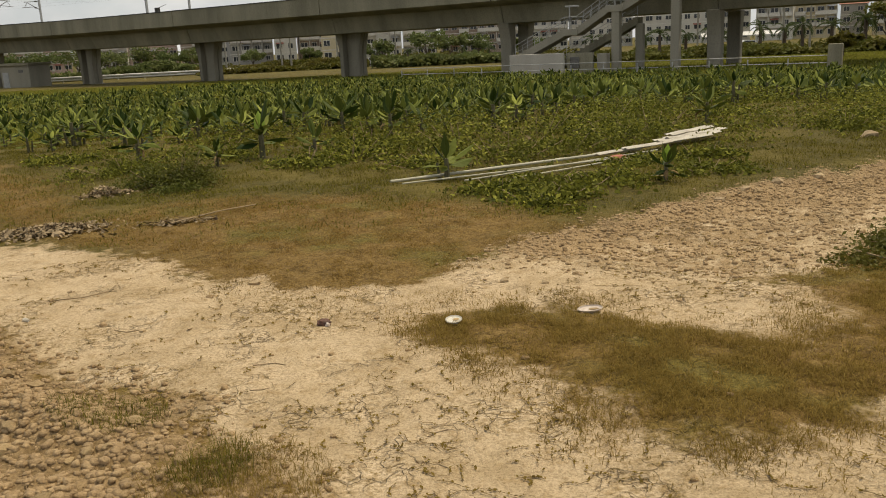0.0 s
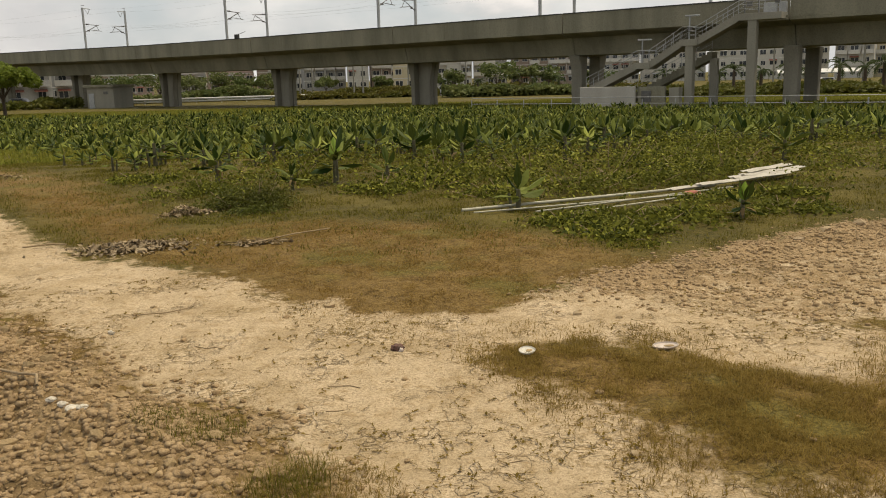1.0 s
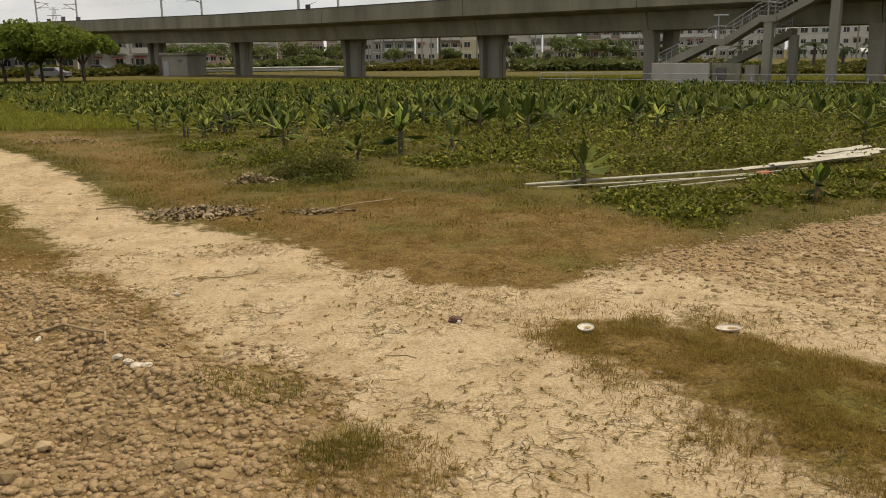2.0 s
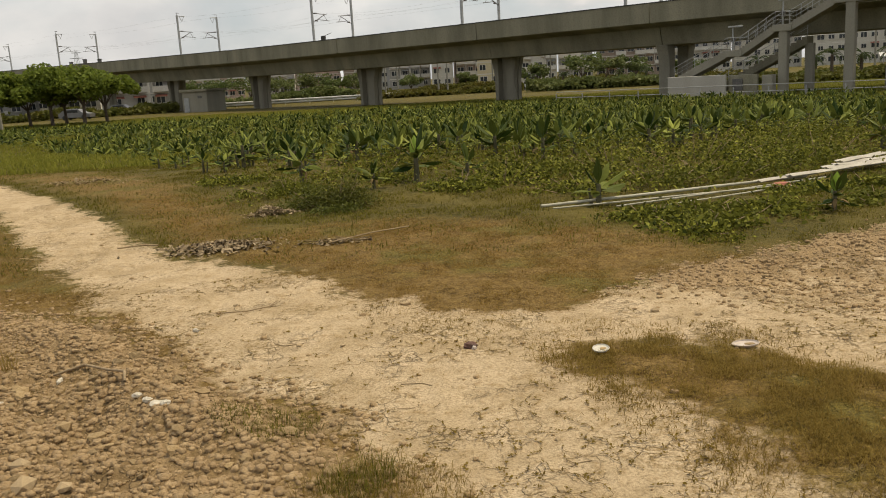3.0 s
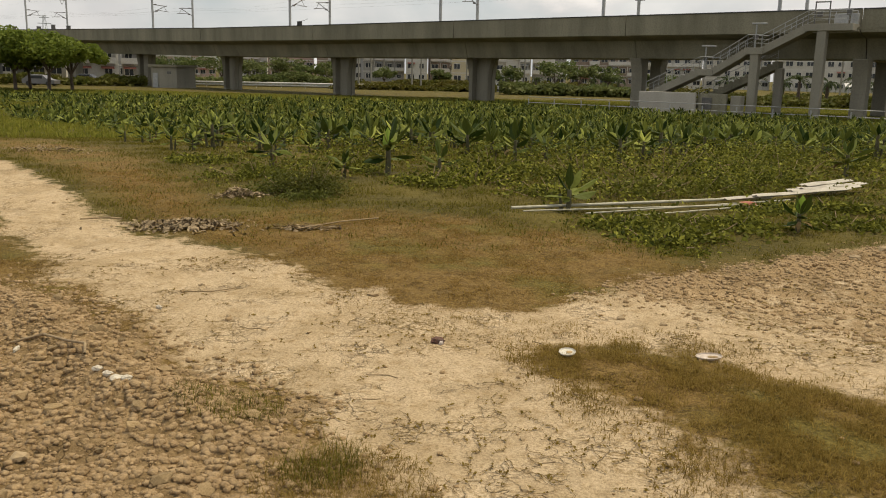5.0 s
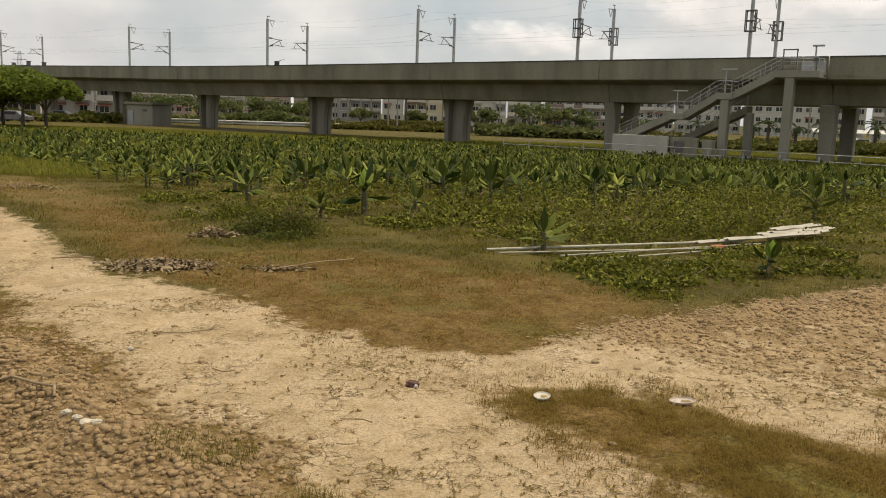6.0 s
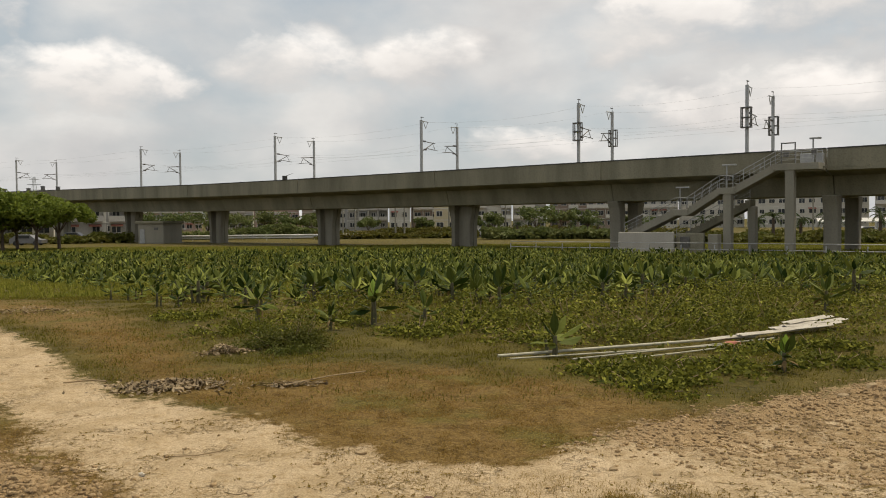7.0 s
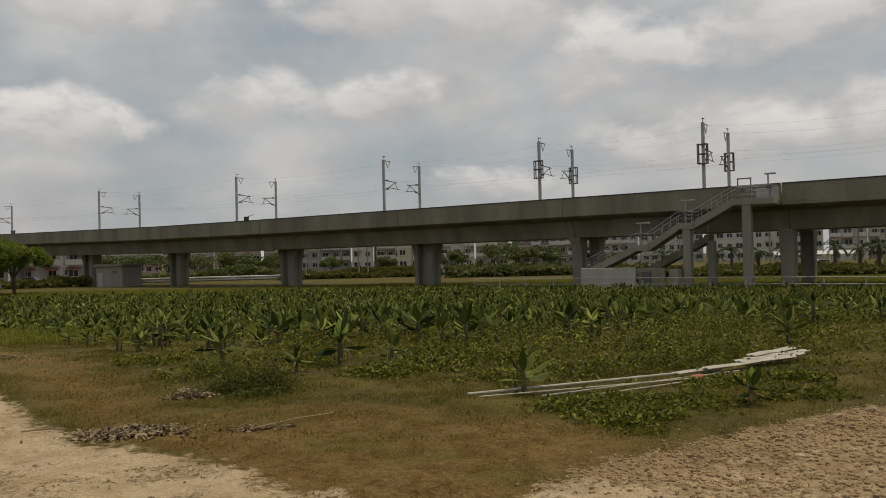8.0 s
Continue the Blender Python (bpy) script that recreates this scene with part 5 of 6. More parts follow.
r1, x1, y1 = sown(4, 200000, -9, 5, 2.2, 10, lambda b, t, g, f, x, y: np.maximum(0.10 * b * (1 - t) * smooth01(0.5 + 2.0 * value_noise(x, y, 0.6, 33)), 0.15 * t * smooth01((y - 3.5) / 3)) + 0.5 * (1 - b) * (1 - t) * (1 - g) * (1 - f), 0.12)
blades("sparse_grass", r1, x1, y1, 0.020, 0.0036, GRASS_OLIVE, "sparse dry grass on the track and soil", 2.6)
r1, x1, y1 = scatter(330000, -60, 60, 22, 100, 5)
k1 = (np.abs(x1) < y1 * 0.75 + 3)
blades("field_grass", r1, x1[k1], y1[k1], 0.20, 0.05, GRASS_FIELD, "yellow-green grass across the field", 1.3)


def runners(n, seed):
    """Wiry creeping weeds on the bare track: thin stalks that wander over the earth, with tiny leaves."""
    rng = np.random.default_rng(seed)
    x, y = rng.uniform(-3.6, 3.2, n), rng.uniform(2.3, 7.0, n)
    b, t, g, fr = covers(x, y)
    k = rng.uniform(0, 1, n) < b * (1 - t) * (1 - 0.6 * fr) * np.clip(0.55 + 0.8 * value_noise(x, y, 0.7, 44), 0.08, 1)
    x, y = x[k], y[k]
    n, steps = len(x), 9
    a, w = rng.uniform(0, 6.283, n), rng.uniform(0.0007, 0.0015, n)
    ln = rng.uniform(0.004, 0.017, n)
    v, lx, ly = [], [], []
    for j in range(steps + 1):
        z = ground_height(x, y) + 0.004 + 0.004 * rng.uniform(0, 1, n)
        v.append(np.stack([np.stack([x - np.sin(a) * w, y + np.cos(a) * w, z], 1), np.stack([x, y, z + w * 1.5], 1), np.stack([x + np.sin(a) * w, y - np.cos(a) * w, z], 1)], 1))
        pick = rng.uniform(0, 1, n) < 0.5
        lx.append(x[pick])
        ly.append(y[pick])
        a = a + rng.normal(size=n) * 0.42
        x, y = x + np.cos(a) * ln, y + np.sin(a) * ln
    v = np.stack(v, 1).reshape(-1, 3)
    i = (np.arange(n) * 3 * (steps + 1))[:, None] + np.arange(steps)[None] * 3
    i = i.reshape(-1, 1)
    f = np.concatenate([i + np.array([[0, 1, 4, 3]]), i + np.array([[1, 2, 5, 4]])], 0)
    tagged(fast_mesh("creeping_stalks", v, f, RUNNER), "wiry dry creeping weed stalks on bare earth", "weeds", kind="stuff")
    lx, ly = np.concatenate(lx), np.concatenate(ly)
    v, f = leaf_cards(np.stack([lx, ly, ground_height(lx, ly) + 0.010], 1), 0.016, rng, 0.7)
    tagged(fast_mesh("creeping_leaves", v, f, GRASS_OLIVE), "tiny olive leaves of creeping weeds on bare earth", "weeds", kind="stuff")


runners(4600, 77)


def tuft(x, y, n, radius, height, mat, words, seed, name="grass_tuft"):
    rng = np.random.default_rng(seed)
    a, r = rng.uniform(0, 6.283, n), radius * np.sqrt(rng.uniform(0, 1, n))
    ob = blades(name, rng, x + np.cos(a) * r, y + np.sin(a) * r, height, 0.0026, mat, words, 1.9)
    return tagged(ob, words, "grass tuft")


tuft(-0.52, 3.12, 330, 0.17, 0.13, GRASS_GREEN, "green grass tuft beside the track", 1)
tuft(-0.42, 3.0, 1500, 0.36, 0.07, GRASS_OLIVE, "straw-coloured grass tuft with seed heads", 2)
tuft(-1.05, 3.75, 700, 0.26, 0.07, GRASS_GREEN, "thin grass tuft on tilled soil", 3)
tuft(-2.9, 4.75, 60, 0.06, 0.22, GRASS_OLIVE, "sparse wiry grass tuft", 4)
for k, (x, y) in enumerate(((0.0, 5.2), (0.55, 5.25), (0.35, 4.95), (0.75, 5.15), (-0.35, 5.35), (0.15, 5.45), (-0.75, 5.75), (-2.4, 4.5), (-3.4, 5.3), (-3.8, 5.0))):
    tuft(x, y, 260, 0.22, 0.035, GRASS_OLIVE, "low dry grass tuft on bare earth", 20 + k)


def shrub(x, y, w, d, h, n, leaf, mat, words, seed, name="shrub"):
    rng = np.random.default_rng(seed)
    ob = thing(name, words, "shrub", "weeds and shrubs", at=Matrix.Translation((x, y, z_at(x, y))))
    k = 14
    cx, cy = rng.normal(size=k) * w * 0.26, rng.normal(size=k) * d * 0.28
    ch = h * np.exp(-((cx / w) ** 2 + (cy / d) ** 2) * 2.2) * rng.uniform(0.55, 1.0, k)
    pick = rng.integers(0, k, n)
    q = rng.normal(size=(n, 3)) * 0.6
    rad = np.minimum(w, d) * 0.26
    pts = np.stack([cx[pick] + q[:, 0] * rad, cy[pick] + q[:, 1] * rad, np.maximum(0.015, ch[pick] * (0.5 + 0.4 * q[:, 2]) * rng.uniform(0.3, 1, n) * np.exp(-0.35 * (q[:, 0] ** 2 + q[:, 1] ** 2)))], 1)
    v, f = leaf_cards(pts, leaf, rng)
    tagged(fast_mesh("leaves", v, f, mat, ob), kind="stuff")
    for j in range(6):
        bm = bmesh.new()
        add_tube(bm, (cx[j] * 0.4, cy[j] * 0.4, -0.03), (cx[j], cy[j], ch[j] * 0.8), 0.010, 0.004, 5)
        part("stem", bm, STICK, ob)
    return ob


shrub(-2.0, 10.9, 1.5, 0.8, 0.60, 5200, 0.036, LEAF_DARK, "dense olive-brown shrub behind the leaf heap", 1)
shrub(-2.9, 12.4, 1.1, 0.7, 0.50, 3000, 0.036, LEAF_WEED, "low green weedy shrub", 2)
shrub(4.12, 5.3, 1.0, 0.8, 0.42, 3600, 0.036, LEAF_DARK, "dark green low shrub with russet top", 3)
for k, (x, y, w, h) in enumerate(((2.1, 8.55, 0.9, 0.22), (2.6, 8.9, 0.9, 0.2), (1.8, 9.2, 0.8, 0.2), (3.0, 9.4, 0.8, 0.22), (2.4, 9.7, 0.9, 0.2), (4.3, 9.5, 0.8, 0.2), (0.2, 12.6, 0.9, 0.5), (-0.4, 12.0, 1.0, 0.3),
                                  (1.4, 11.4, 1.2, 0.45), (2.4, 11.9, 1.3, 0.5), (3.4, 12.4, 1.3, 0.5), (4.4, 12.9, 1.2, 0.45), (2.0, 13.2, 1.5, 0.5), (3.4, 14.2, 1.6, 0.6), (5.2, 13.6, 1.3, 0.5), (5.0, 15.6, 1.6, 0.6), (7.4, 15.8, 1.5, 0.5),
                                  (0.6, 14.4, 1.3, 0.45), (-1.9, 13.8, 1.0, 0.4), (4.8, 10.6, 0.9, 0.25), (3.9, 10.4, 0.8, 0.2), (8.0, 12.6, 1.0, 0.3), (9.6, 14.2, 1.2, 0.35), (-4.2, 14.2, 0.9, 0.3), (6.4, 17.6, 1.6, 0.5), (9.5, 19.5, 1.6, 0.5))):
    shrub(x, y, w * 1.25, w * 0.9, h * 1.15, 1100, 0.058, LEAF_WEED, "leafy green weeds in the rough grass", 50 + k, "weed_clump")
rng, x, y = scatter(150000, -8, 16, 10.6, 30, 9)
k = clumped(rng, x, y, 1.1, 9, inside([(-4, 11.6), (1, 10.6), (6.5, 11.2), (14, 14), (20, 24), (14, 29), (4, 21), (-4, 16)], x, y, 0.8))
k &= ~((x > 3.3) & (x < 6.1) & (np.abs(y - 11.05 - 0.54 * (x - 3.5)) < 0.30))
x, y = x[k], y[k]
v, f = leaf_cards(np.stack([x, y, ground_height(x, y) + 0.02 + 0.34 * rng.uniform(0, 1, len(x)) ** 1.5], 1), 0.058, rng)
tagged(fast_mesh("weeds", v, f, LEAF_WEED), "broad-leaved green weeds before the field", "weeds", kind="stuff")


# ---- clods, stones and litter ----
def rock_mesh(seed, mat, name):
    rnd = random.Random(seed)
    bm = bmesh.new()
    bmesh.ops.create_icosphere(bm, subdivisions=1, radius=0.5)
    for v in bm.verts:
        v.co *= rnd.uniform(0.58, 1.22)
        v.co.z *= 0.85
    me = bpy.data.meshes.new(name)
    bm.to_mesh(me)
    bm.free()
    me.materials.append(mat)
    return me


CLODS = [rock_mesh(k, CLOD, "soil_clod") for k in range(6)]
STONES = [rock_mesh(20 + k, STONE, "stone") for k in range(4)]
rng = np.random.default_rng(31)


def clods(n, share, x0, x1, y0, y1, lo, hi, seed):
    rng = np.random.default_rng(seed)
    x, y = rng.uniform(x0, x1, n), rng.uniform(y0, y1, n)
    b, t, g, fr = covers(x, y)
    k = rng.uniform(0, 1, n) < share(b, t, g, fr, x, y)
    x, y = x[k], y[k]
    size = lo + (hi - lo) * rng.uniform(0, 1, len(x)) ** 4.6
    return x, y, ground_height(x, y), size


x, y, z, size = clods(480000, lambda b, t, g, f, x, y: t ** 1.3 * (0.95 - 0.35 * (x > 0.8)) + 0.003 * b, -6.5, 8, 2.2, 10.2, 0.005, 0.056, 41)
src = [np.array([v.co[:] for v in me.vertices]) for me in CLODS]
tri = np.array([p.vertices[:] for p in CLODS[0].polygons])
kk = rng.integers(0, 6, len(x))
aa = rng.uniform(0, 6.283, len(x))
stack = np.stack(src)[kk]
ca, sa = np.cos(aa)[:, None], np.sin(aa)[:, None]
vx = (stack[:, :, 0] * ca - stack[:, :, 1] * sa) * size[:, None] + x[:, None]
vy = (stack[:, :, 0] * sa + stack[:, :, 1] * ca) * size[:, None] + y[:, None]
vz = stack[:, :, 2] * size[:, None] * 0.9 + (z + size * 0.05)[:, None]
nv = stack.shape[1]
allf = (np.arange(len(x)) * nv)[:, None, None] + tri[None]
CRUMB = material("soil_crumb", (0.47, 0.335, 0.185), (0.29, 0.195, 0.098), 16.0, 0.95, bump=0.7, fine=95.0, stain=0.35)
tagged(fast_mesh("soil_crumbs", np.stack([vx, vy, vz], 2).reshape(-1, 3), allf.reshape(-1, 3), CRUMB), "dry crumbs of tilled brown soil", "soil", kind="stuff")
rnd = random.Random(5)
made = 0
while made < 240:
    left = rnd.random() < 0.6
    x, y = (rnd.uniform(-4.5, -0.6), rnd.uniform(2.4, 5.6)) if left else (rnd.uniform(1.4, 6.5), rnd.uniform(5.2, 9.2))
    if covers(np.array([x]), np.array([y]))[1][0] < 0.6:
        continue
    s = rnd.uniform(0.035, 0.065) + 0.07 * rnd.random() ** 4
    ob = new("soil_clod", rnd.choice(CLODS))
    ob.matrix_world = Matrix.Translation((x, y, z_at(x, y) + 0.06 * s)) @ pose(0, 0, 0, rnd.uniform(-20, 20), rnd.uniform(-20, 20), rnd.uniform(0, 360)) @ Matrix.Diagonal((s, s * rnd.uniform(0.7, 1.0), s * 0.85, 1))
    tagged(ob, "hard dry brown clod of earth", "clod", "clods on the tilled soil")
    made += 1
for x, y, s in ((3.65, 7.74, 0.13), (-1.95, 3.2, 0.11), (-1.75, 3.15, 0.08), (-2.1, 3.45, 0.09), (-2.3, 3.3, 0.07), (2.55, 4.55, 0.06), (2.4, 4.7, 0.05), (4.1, 8.1, 0.12), (4.6, 8.4, 0.12), (5.2, 8.6, 0.11), (-0.6, 5.9, 0.07), (1.1, 5.5, 0.06),
                (0.3, 3.5, 0.035), (0.28, 3.05, 0.045), (0.1, 2.75, 0.05), (-1.5, 5.4, 0.04), (-1.2, 5.1, 0.05), (-1.9, 6.1, 0.04), (1.35, 5.35, 0.06), (0.6, 4.0, 0.03), (-0.9, 5.0, 0.04), (7.6, 11.4, 0.28), (-2.6, 8.2, 0.12), (-0.9, 4.1, 0.05), (0.9, 3.3, 0.05)):
    ob = new("stone", rnd.choice(STONES))
    ob.matrix_world = Matrix.Translation((x, y, z_at(x, y) + 0.12 * s)) @ pose(0, 0, 0, 0, 0, rnd.uniform(0, 360)) @ Matrix.Diagonal((s * 1.2, s, s * 0.8, 1))
    tagged(ob, "pale dusty stone on the ground", "stone", "loose stones")


def crumpled(name, x, y, w, d, h, mat, words, category, seed, turn=0.0):
    """A crumpled, thick scrap with raised folds."""
    rnd = random.Random(seed)
    bm = bmesh.new()
    bmesh.ops.create_uvsphere(bm, u_segments=14, v_segments=8, radius=0.5)
    for v in bm.verts:
        n = noise.noise(v.co * 4 + Vector((seed, 0, 0))) * 0.35
        v.co *= 1 + n
        v.co.x *= w
        v.co.y *= d
        v.co.z *= h
    ob = part(name, bm, mat)
    ob.matrix_world = Matrix.Translation((x, y, z_at(x, y) + 0.3 * h)) @ pose(0, 0, 0, 0, 0, turn)
    return tagged(ob, words, category)


PAPER = material("soiled_paper", (0.60, 0.55, 0.46), (0.46, 0.41, 0.33), 30.0, 0.8, bump=0.2)
PINK_WHITE = material("soiled_foam", (0.60, 0.53, 0.48), (0.48, 0.40, 0.34), 25.0, 0.6, bump=0.1, stain=0.25)
crumpled("dark_lump", -0.11, 4.83, 0.085, 0.06, 0.05, LUMP, "dark reddish brown rag lump on bare earth", "rag", 3)
crumpled("rag_scrap", -0.085, 4.80, 0.03, 0.02, 0.03, PINK_WHITE, "pale scrap beside the dark lump", "scrap", 9, 30)


def tray(x, y, w, d, words, turn, mat):
    ob = thing("foam_tray", words, "food tray", at=Matrix.Translation((x, y, z_at(x, y) + 0.014)) @ pose(0, 0, 0, 10, -4, turn))
    n, v, f = 20, [], []
    rings = [(0.70, 0.007), (0.9, 0.009), (1.0, 0.016), (1.04, 0.014), (0.92, 0.003), (0.7, 0.0)]
    for r, z in rings:
        v += [(math.cos(k / n * 6.2832) * w / 2 * r, math.sin(k / n * 6.2832) * d / 2 * r, z) for k in range(n)]
    for j in range(len(rings) - 1):
        f += [(j * n + k, j * n + (k + 1) % n, (j + 1) * n + (k + 1) % n, (j + 1) * n + k) for k in range(n)]
    f += [tuple(range(n)), tuple(range(n * (len(rings) - 1), n * len(rings)))[::-1]]
    dish = mesh_object("dish", v, f, mat, ob)
    bm = bmesh.new()
    bm.from_mesh(dish.data)
    bmesh.ops.recalc_face_normals(bm, faces=bm.faces)
    bm.to_mesh(dish.data)
    bm.free()
    bm = bmesh.new()
    bmesh.ops.create_icosphere(bm, subdivisions=2, radius=0.5, matrix=Matrix.Translation((w * 0.14, 0, 0.008)) @ Matrix.Diagonal((w * 0.42, d * 0.35, 0.008, 1)))
    part("dried_dirt", bm, CLOD, ob, "dried dirt in the dish")


tray(0.63, 4.61, 0.095, 0.085, "small white dish with dirt in it", 20, WHITE_PLASTIC)
tray(1.44, 4.65, 0.145, 0.075, "white oval foam tray lying in grass", -10, PINK_WHITE)
cup = thing("plastic_bowl", "clear white plastic bowl lying open on the soil", "bowl", at=Matrix.Translation((-2.63, 3.76, z_at(-2.63, 3.76) + 0.05)) @ pose(0, 0, 0, -38, 8, 0))
bm = bmesh.new()
r = bmesh.ops.create_cone(bm, cap_ends=False, segments=22, radius1=0.045, radius2=0.062, depth=0.075)
bmesh.ops.holes_fill(bm, edges=[e for e in bm.edges if e.is_boundary and e.verts[0].co.z < 0])
ob = part("bowl_wall", bm, WHITE_PLASTIC, cup, smooth=False)
ob.modifiers.new("thickness", "SOLIDIFY").thickness = 0.003
bm = bmesh.new()
for k in range(22):
    a, b = k / 22 * 6.2832, (k + 1) / 22 * 6.2832
    add_tube(bm, (math.cos(a) * 0.063, math.sin(a) * 0.063, 0.037), (math.cos(b) * 0.063, math.sin(b) * 0.063, 0.037), 0.004, seg=5)
part("rim", bm, WHITE_PLASTIC, cup)
for k, (x, y, w, d) in enumerate(((-2.80, 4.26, 0.10, 0.07), (-2.71, 4.24, 0.12, 0.06), (-2.95, 4.62, 0.06, 0.05), (-1.64, 3.90, 0.09, 0.07), (-1.72, 3.98, 0.06, 0.04), (-1.80, 4.04, 0.05, 0.04), (-1.58, 3.86, 0.05, 0.05), (-2.45, 4.5, 0.08, 0.03), (-2.0, 5.5, 0.06, 0.03))):
    crumpled("paper_scrap", x, y, w, d, 0.03, PAPER, "crumpled white paper scrap on soil", "paper", 60 + k, 40 * k)


def stick(points, r, words, lift=0.01):
    cu = bpy.data.curves.new("stick", "CURVE")
    cu.dimensions, cu.bevel_depth, cu.bevel_resolution = "3D", r, 2
    sp = cu.splines.new("POLY")
    sp.points.add(len(points) - 1)
    for p, (x, y) in zip(sp.points, points):
        p.co = (x, y, z_at(x, y) + r * 0.8 + lift, 1)
    cu.materials.append(STICK)
    return tagged(new("stick", cu), words, "stick", "dead sticks")


stick([(-2.55, 4.62), (-2.35, 4.62), (-2.12, 4.42), (-1.98, 4.32), (-1.94, 4.22)], 0.008, "bent dead stick on the tilled soil", 0.02)
stick([(-1.95, 5.9), (-1.75, 5.88), (-1.62, 6.0), (-1.6, 6.15)], 0.004, "thin curved twig on the track")
stick([(-1.6, 8.3), (-1.2, 8.75), (-0.85, 9.0)], 0.007, "dry stick in the grass", 0.03)
stick([(-3.9, 8.6), (-3.7, 8.75), (-3.5, 8.7)], 0.009, "short dead branch at the track edge", 0.03)
for k in range(26):
    x, y = rnd.uniform(-3.2, 2.2), rnd.uniform(3.0, 6.5)
    if covers(np.array([x]), np.array([y]))[0][0] < 0.6:
        continue
    a = rnd.uniform(0, 6.28)
    l = rnd.uniform(0.04, 0.12)
    stick([(x, y), (x + math.cos(a) * l, y + math.sin(a) * l * 0.6), (x + math.cos(a + 0.5) * l * 1.8, y + math.sin(a + 0.5) * l * 1.1)], 0.003, "small dry twig on bare earth", 0.0)


def leaf_heap(x, y, w, d, h, n, seed, words):
    rng = np.random.default_rng(seed)
    q = rng.normal(size=(n, 2)) * 0.42
    px, py = x + q[:, 0] * w, y + q[:, 1] * d
    hz = h * np.exp(-(q ** 2).sum(1) * 2.5) * rng.uniform(0.2, 1.0, n)
    v, f = leaf_cards(np.stack([px, py, ground_height(px, py) + 0.012 + hz], 1), 0.055, rng, 0.6)
    ob = thing("leaf_heap", words, "leaf heap", at=Matrix.Translation((0, 0, 0)))
    fast_mesh("dead_leaves", v, f, DRY_LEAF, ob)
    bm = bmesh.new()
    for k in range(24):
        a = rng.uniform(0, 6.28)
        cx, cy = x + rng.normal() * w * 0.35, y + rng.normal() * d * 0.35
        z = z_at(cx, cy) + 0.02
        add_tube(bm, (cx, cy, z), (cx + math.cos(a) * 0.17, cy + math.sin(a) * 0.13, z + rng.uniform(0, 0.05)), 0.006, 0.004, 5)
    tagged(part("dry_stalk", bm, RUNNER, ob), kind="stuff")


leaf_heap(-2.78, 8.45, 0.62, 0.34, 0.06, 1100, 1, "low heap of grey-brown dead banana leaves")
leaf_heap(-2.75, 10.55, 0.36, 0.18, 0.12, 220, 2, "small heap of dead stalks by the shrub")
leaf_heap(-1.55, 8.45, 0.42, 0.16, 0.03, 110, 3, "thin scatter of dead stalks")
leaf_heap(-7.6, 15.6, 1.2, 0.5, 0.12, 220, 4, "scatter of dead leaves beside the track")


# ---- pipes and sheeting in the grass ----
def long_pipe(p, q, r, words, mat=PVC):
    p, q = Vector((*p, z_at(*p) + r + 0.015)), Vector((*q, z_at(*q) + r + 0.02))
    d = q - p
    ob = thing("plastic_pipe", words, "pipe", "pipes in the grass", at=Matrix.Translation(p) @ d.to_track_quat("X", "Z").to_matrix().to_4x4())
    n, v, f = 14, [], []
    for x, rr in ((0, r), (d.length, r), (d.length, r * 0.86), (0, r * 0.86)):
        v += [(x, math.cos(k / n * 6.2832) * rr, math.sin(k / n * 6.2832) * rr) for k in range(n)]
    for j in range(4):
        f += [(j * n + k, j * n + (k + 1) % n, (j + 1) % 4 * n + (k + 1) % n, (j + 1) % 4 * n + k) for k in range(n)]
    mesh_object("tube", v, f, mat, ob)
    bm = bmesh.new()
    add_tube(bm, (d.length * 0.62, 0, 0), (d.length * 0.62 + 0.12, 0, 0), r * 1.18, seg=14)
    part("collar", bm, mat, ob)


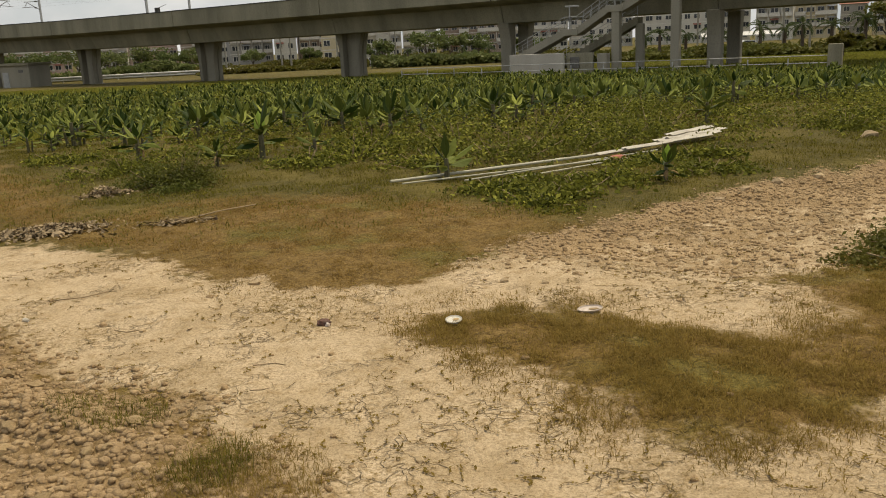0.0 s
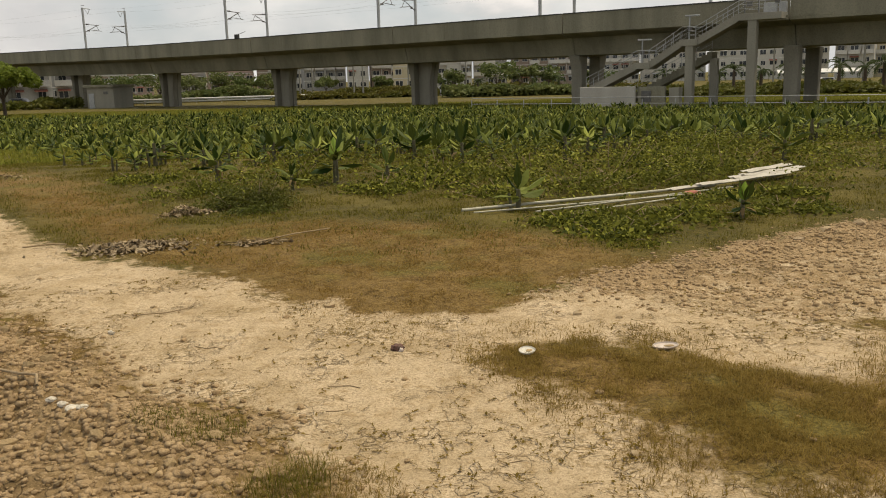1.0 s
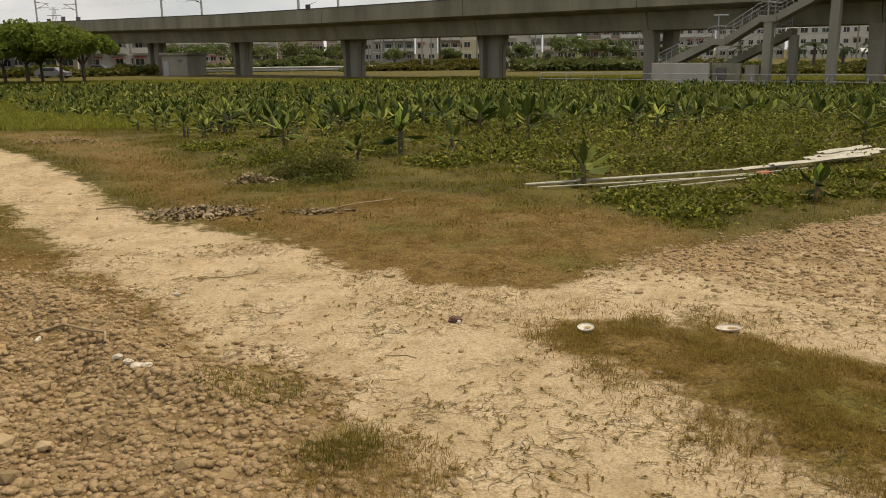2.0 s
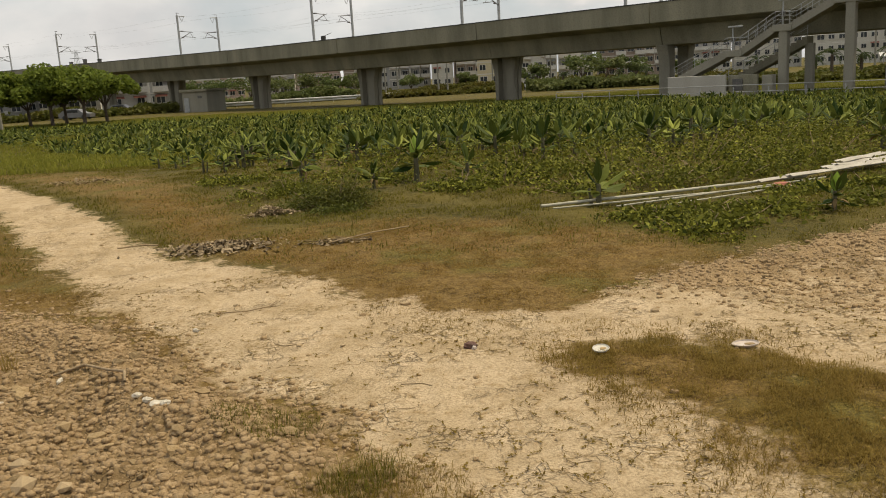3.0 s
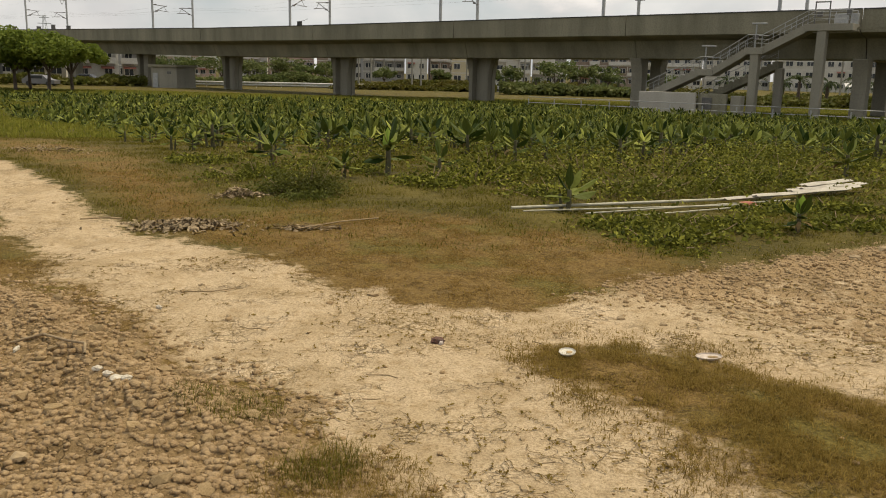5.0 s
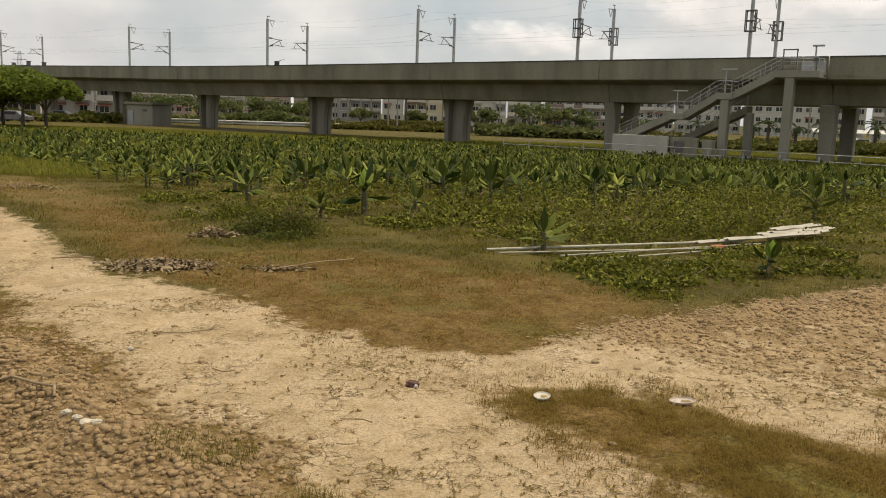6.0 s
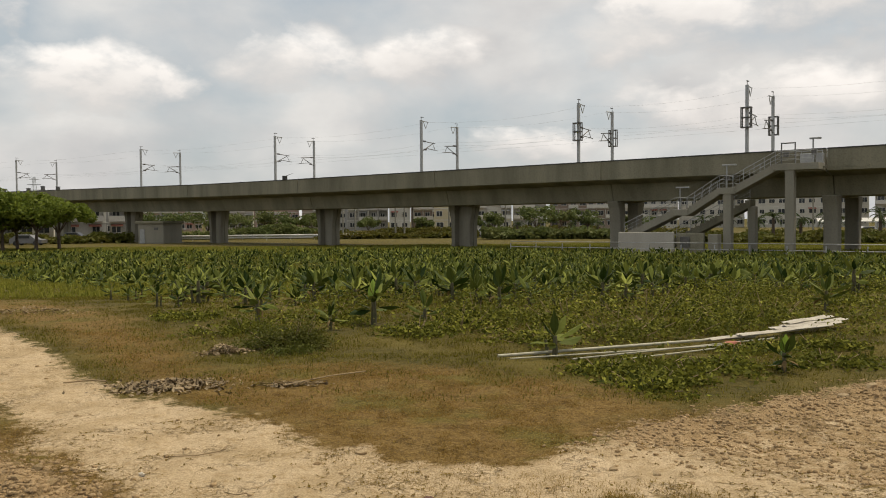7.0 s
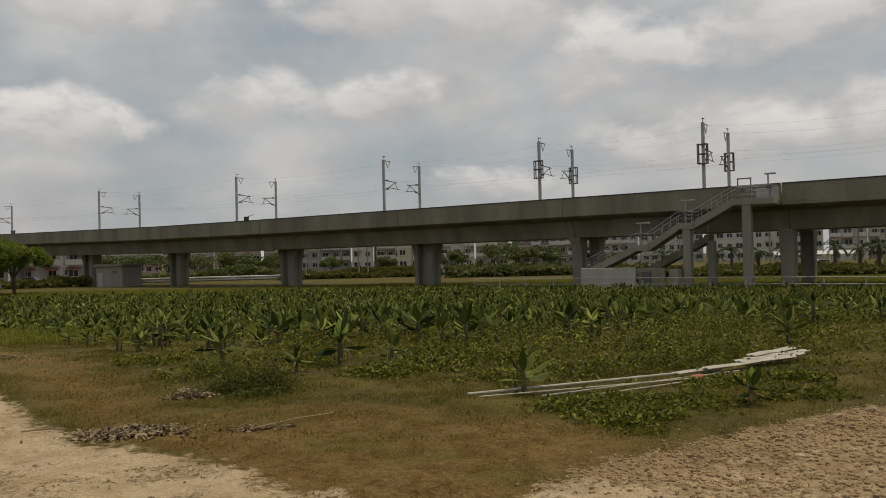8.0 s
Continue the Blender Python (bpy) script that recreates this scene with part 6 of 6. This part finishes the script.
long_pipe((0.62, 9.86), (4.2, 11.42), 0.018, "long pale plastic pipe lying in the grass")
long_pipe((0.75, 9.72), (3.6, 10.85), 0.010, "thin pale plastic pipe lying in the grass")
long_pipe((1.5, 9.92), (4.4, 11.28), 0.011, "thin grey plastic pipe lying in the grass")
long_pipe((1.9, 9.85), (4.1, 10.95), 0.009, "thin pale plastic pipe half hidden by grass")
for k, (x0, y0, x1, y1, w) in enumerate(((3.45, 11.05, 5.0, 11.85, 0.13), (3.9, 11.2, 5.5, 12.05, 0.12), (4.5, 11.6, 5.7, 12.2, 0.14), (4.7, 11.75, 5.85, 12.35, 0.14), (4.8, 11.9, 5.7, 12.5, 0.14))):
    L = math.hypot(x1 - x0, y1 - y0)
    ob = new("sheet_strip")
    ob.matrix_world = Matrix.Translation((x0, y0, z_at(x0, y0) + 0.06 + 0.020 * k)) @ pose(0, 0, 0, 3 * (k % 3 - 1), -1.0, math.degrees(math.atan2(y1 - y0, x1 - x0)))
    tagged(ob, "long pale grey sheeting strip lying stacked in the grass", "sheet strip", "sheeting in the grass")
    v, f, n = [], [], 16
    for i in range(n + 1):
        for j, zz in ((-0.5, 0.0), (-0.17, 0.018), (0.17, 0.0), (0.5, 0.016)):
            v.append((L * i / n, j * w, zz + 0.004 * math.sin(i * 0.7 + k)))
    for i in range(n):
        for j in range(3):
            f.append((i * 4 + j, i * 4 + j + 1, i * 4 + 5 + j, i * 4 + 4 + j))
    s_ob = mesh_object("sheet", v, f, SHEETING, ob)
    s_ob.modifiers.new("thickness", "SOLIDIFY").thickness = 0.008
crumpled("red_cloth", 3.72, 10.98, 0.40, 0.16, 0.08, RED_CLOTH, "faded red cloth bundle on the sheeting", "cloth", 12, 25)


# ---- hedges beyond the viaduct ----
for k, (a0, a1, dist, h, mat, words) in enumerate(((-20, -7.2, 150, 2.3, LEAF_FAR, "bright green hedge beyond the guardrail"), (13.0, 41.0, 104, 1.3, LEAF_DARK, "low shrubs behind the piers"), (2.6, 11.6, 128, 1.9, LEAF_FAR, "uneven green shrubs beside the road"), (-8.6, 2.4, 141, 1.2, LEAF_DARK, "low dark shrubs beside the road"), (-7, 16, 158, 1.7, LEAF_DARK, "dark hedge along the road"), (16, 41, 128, 1.3, LEAF_DARK, "low dark planting along the road"),
                                                   (-40, -20, 135, 1.6, LEAF_DARK, "dark hedge at the end of the field"))):
    rng = np.random.default_rng(900 + k)
    n = 9000
    a = np.radians(rng.uniform(a0, a1, n))
    d = dist + rng.normal(size=n) * 1.2
    x, y = np.sin(a) * d, np.cos(a) * d
    top = h * (0.7 + 0.45 * value_noise(x, y, 3.0, 5 + k))
    v, f = leaf_cards(np.stack([x, y, FIELD + top * rng.uniform(0.05, 1, n) ** 0.7], 1), 0.55, rng)
    tagged(fast_mesh("hedge", v, f, mat), words, "hedge", "hedges beyond the viaduct", "stuff")
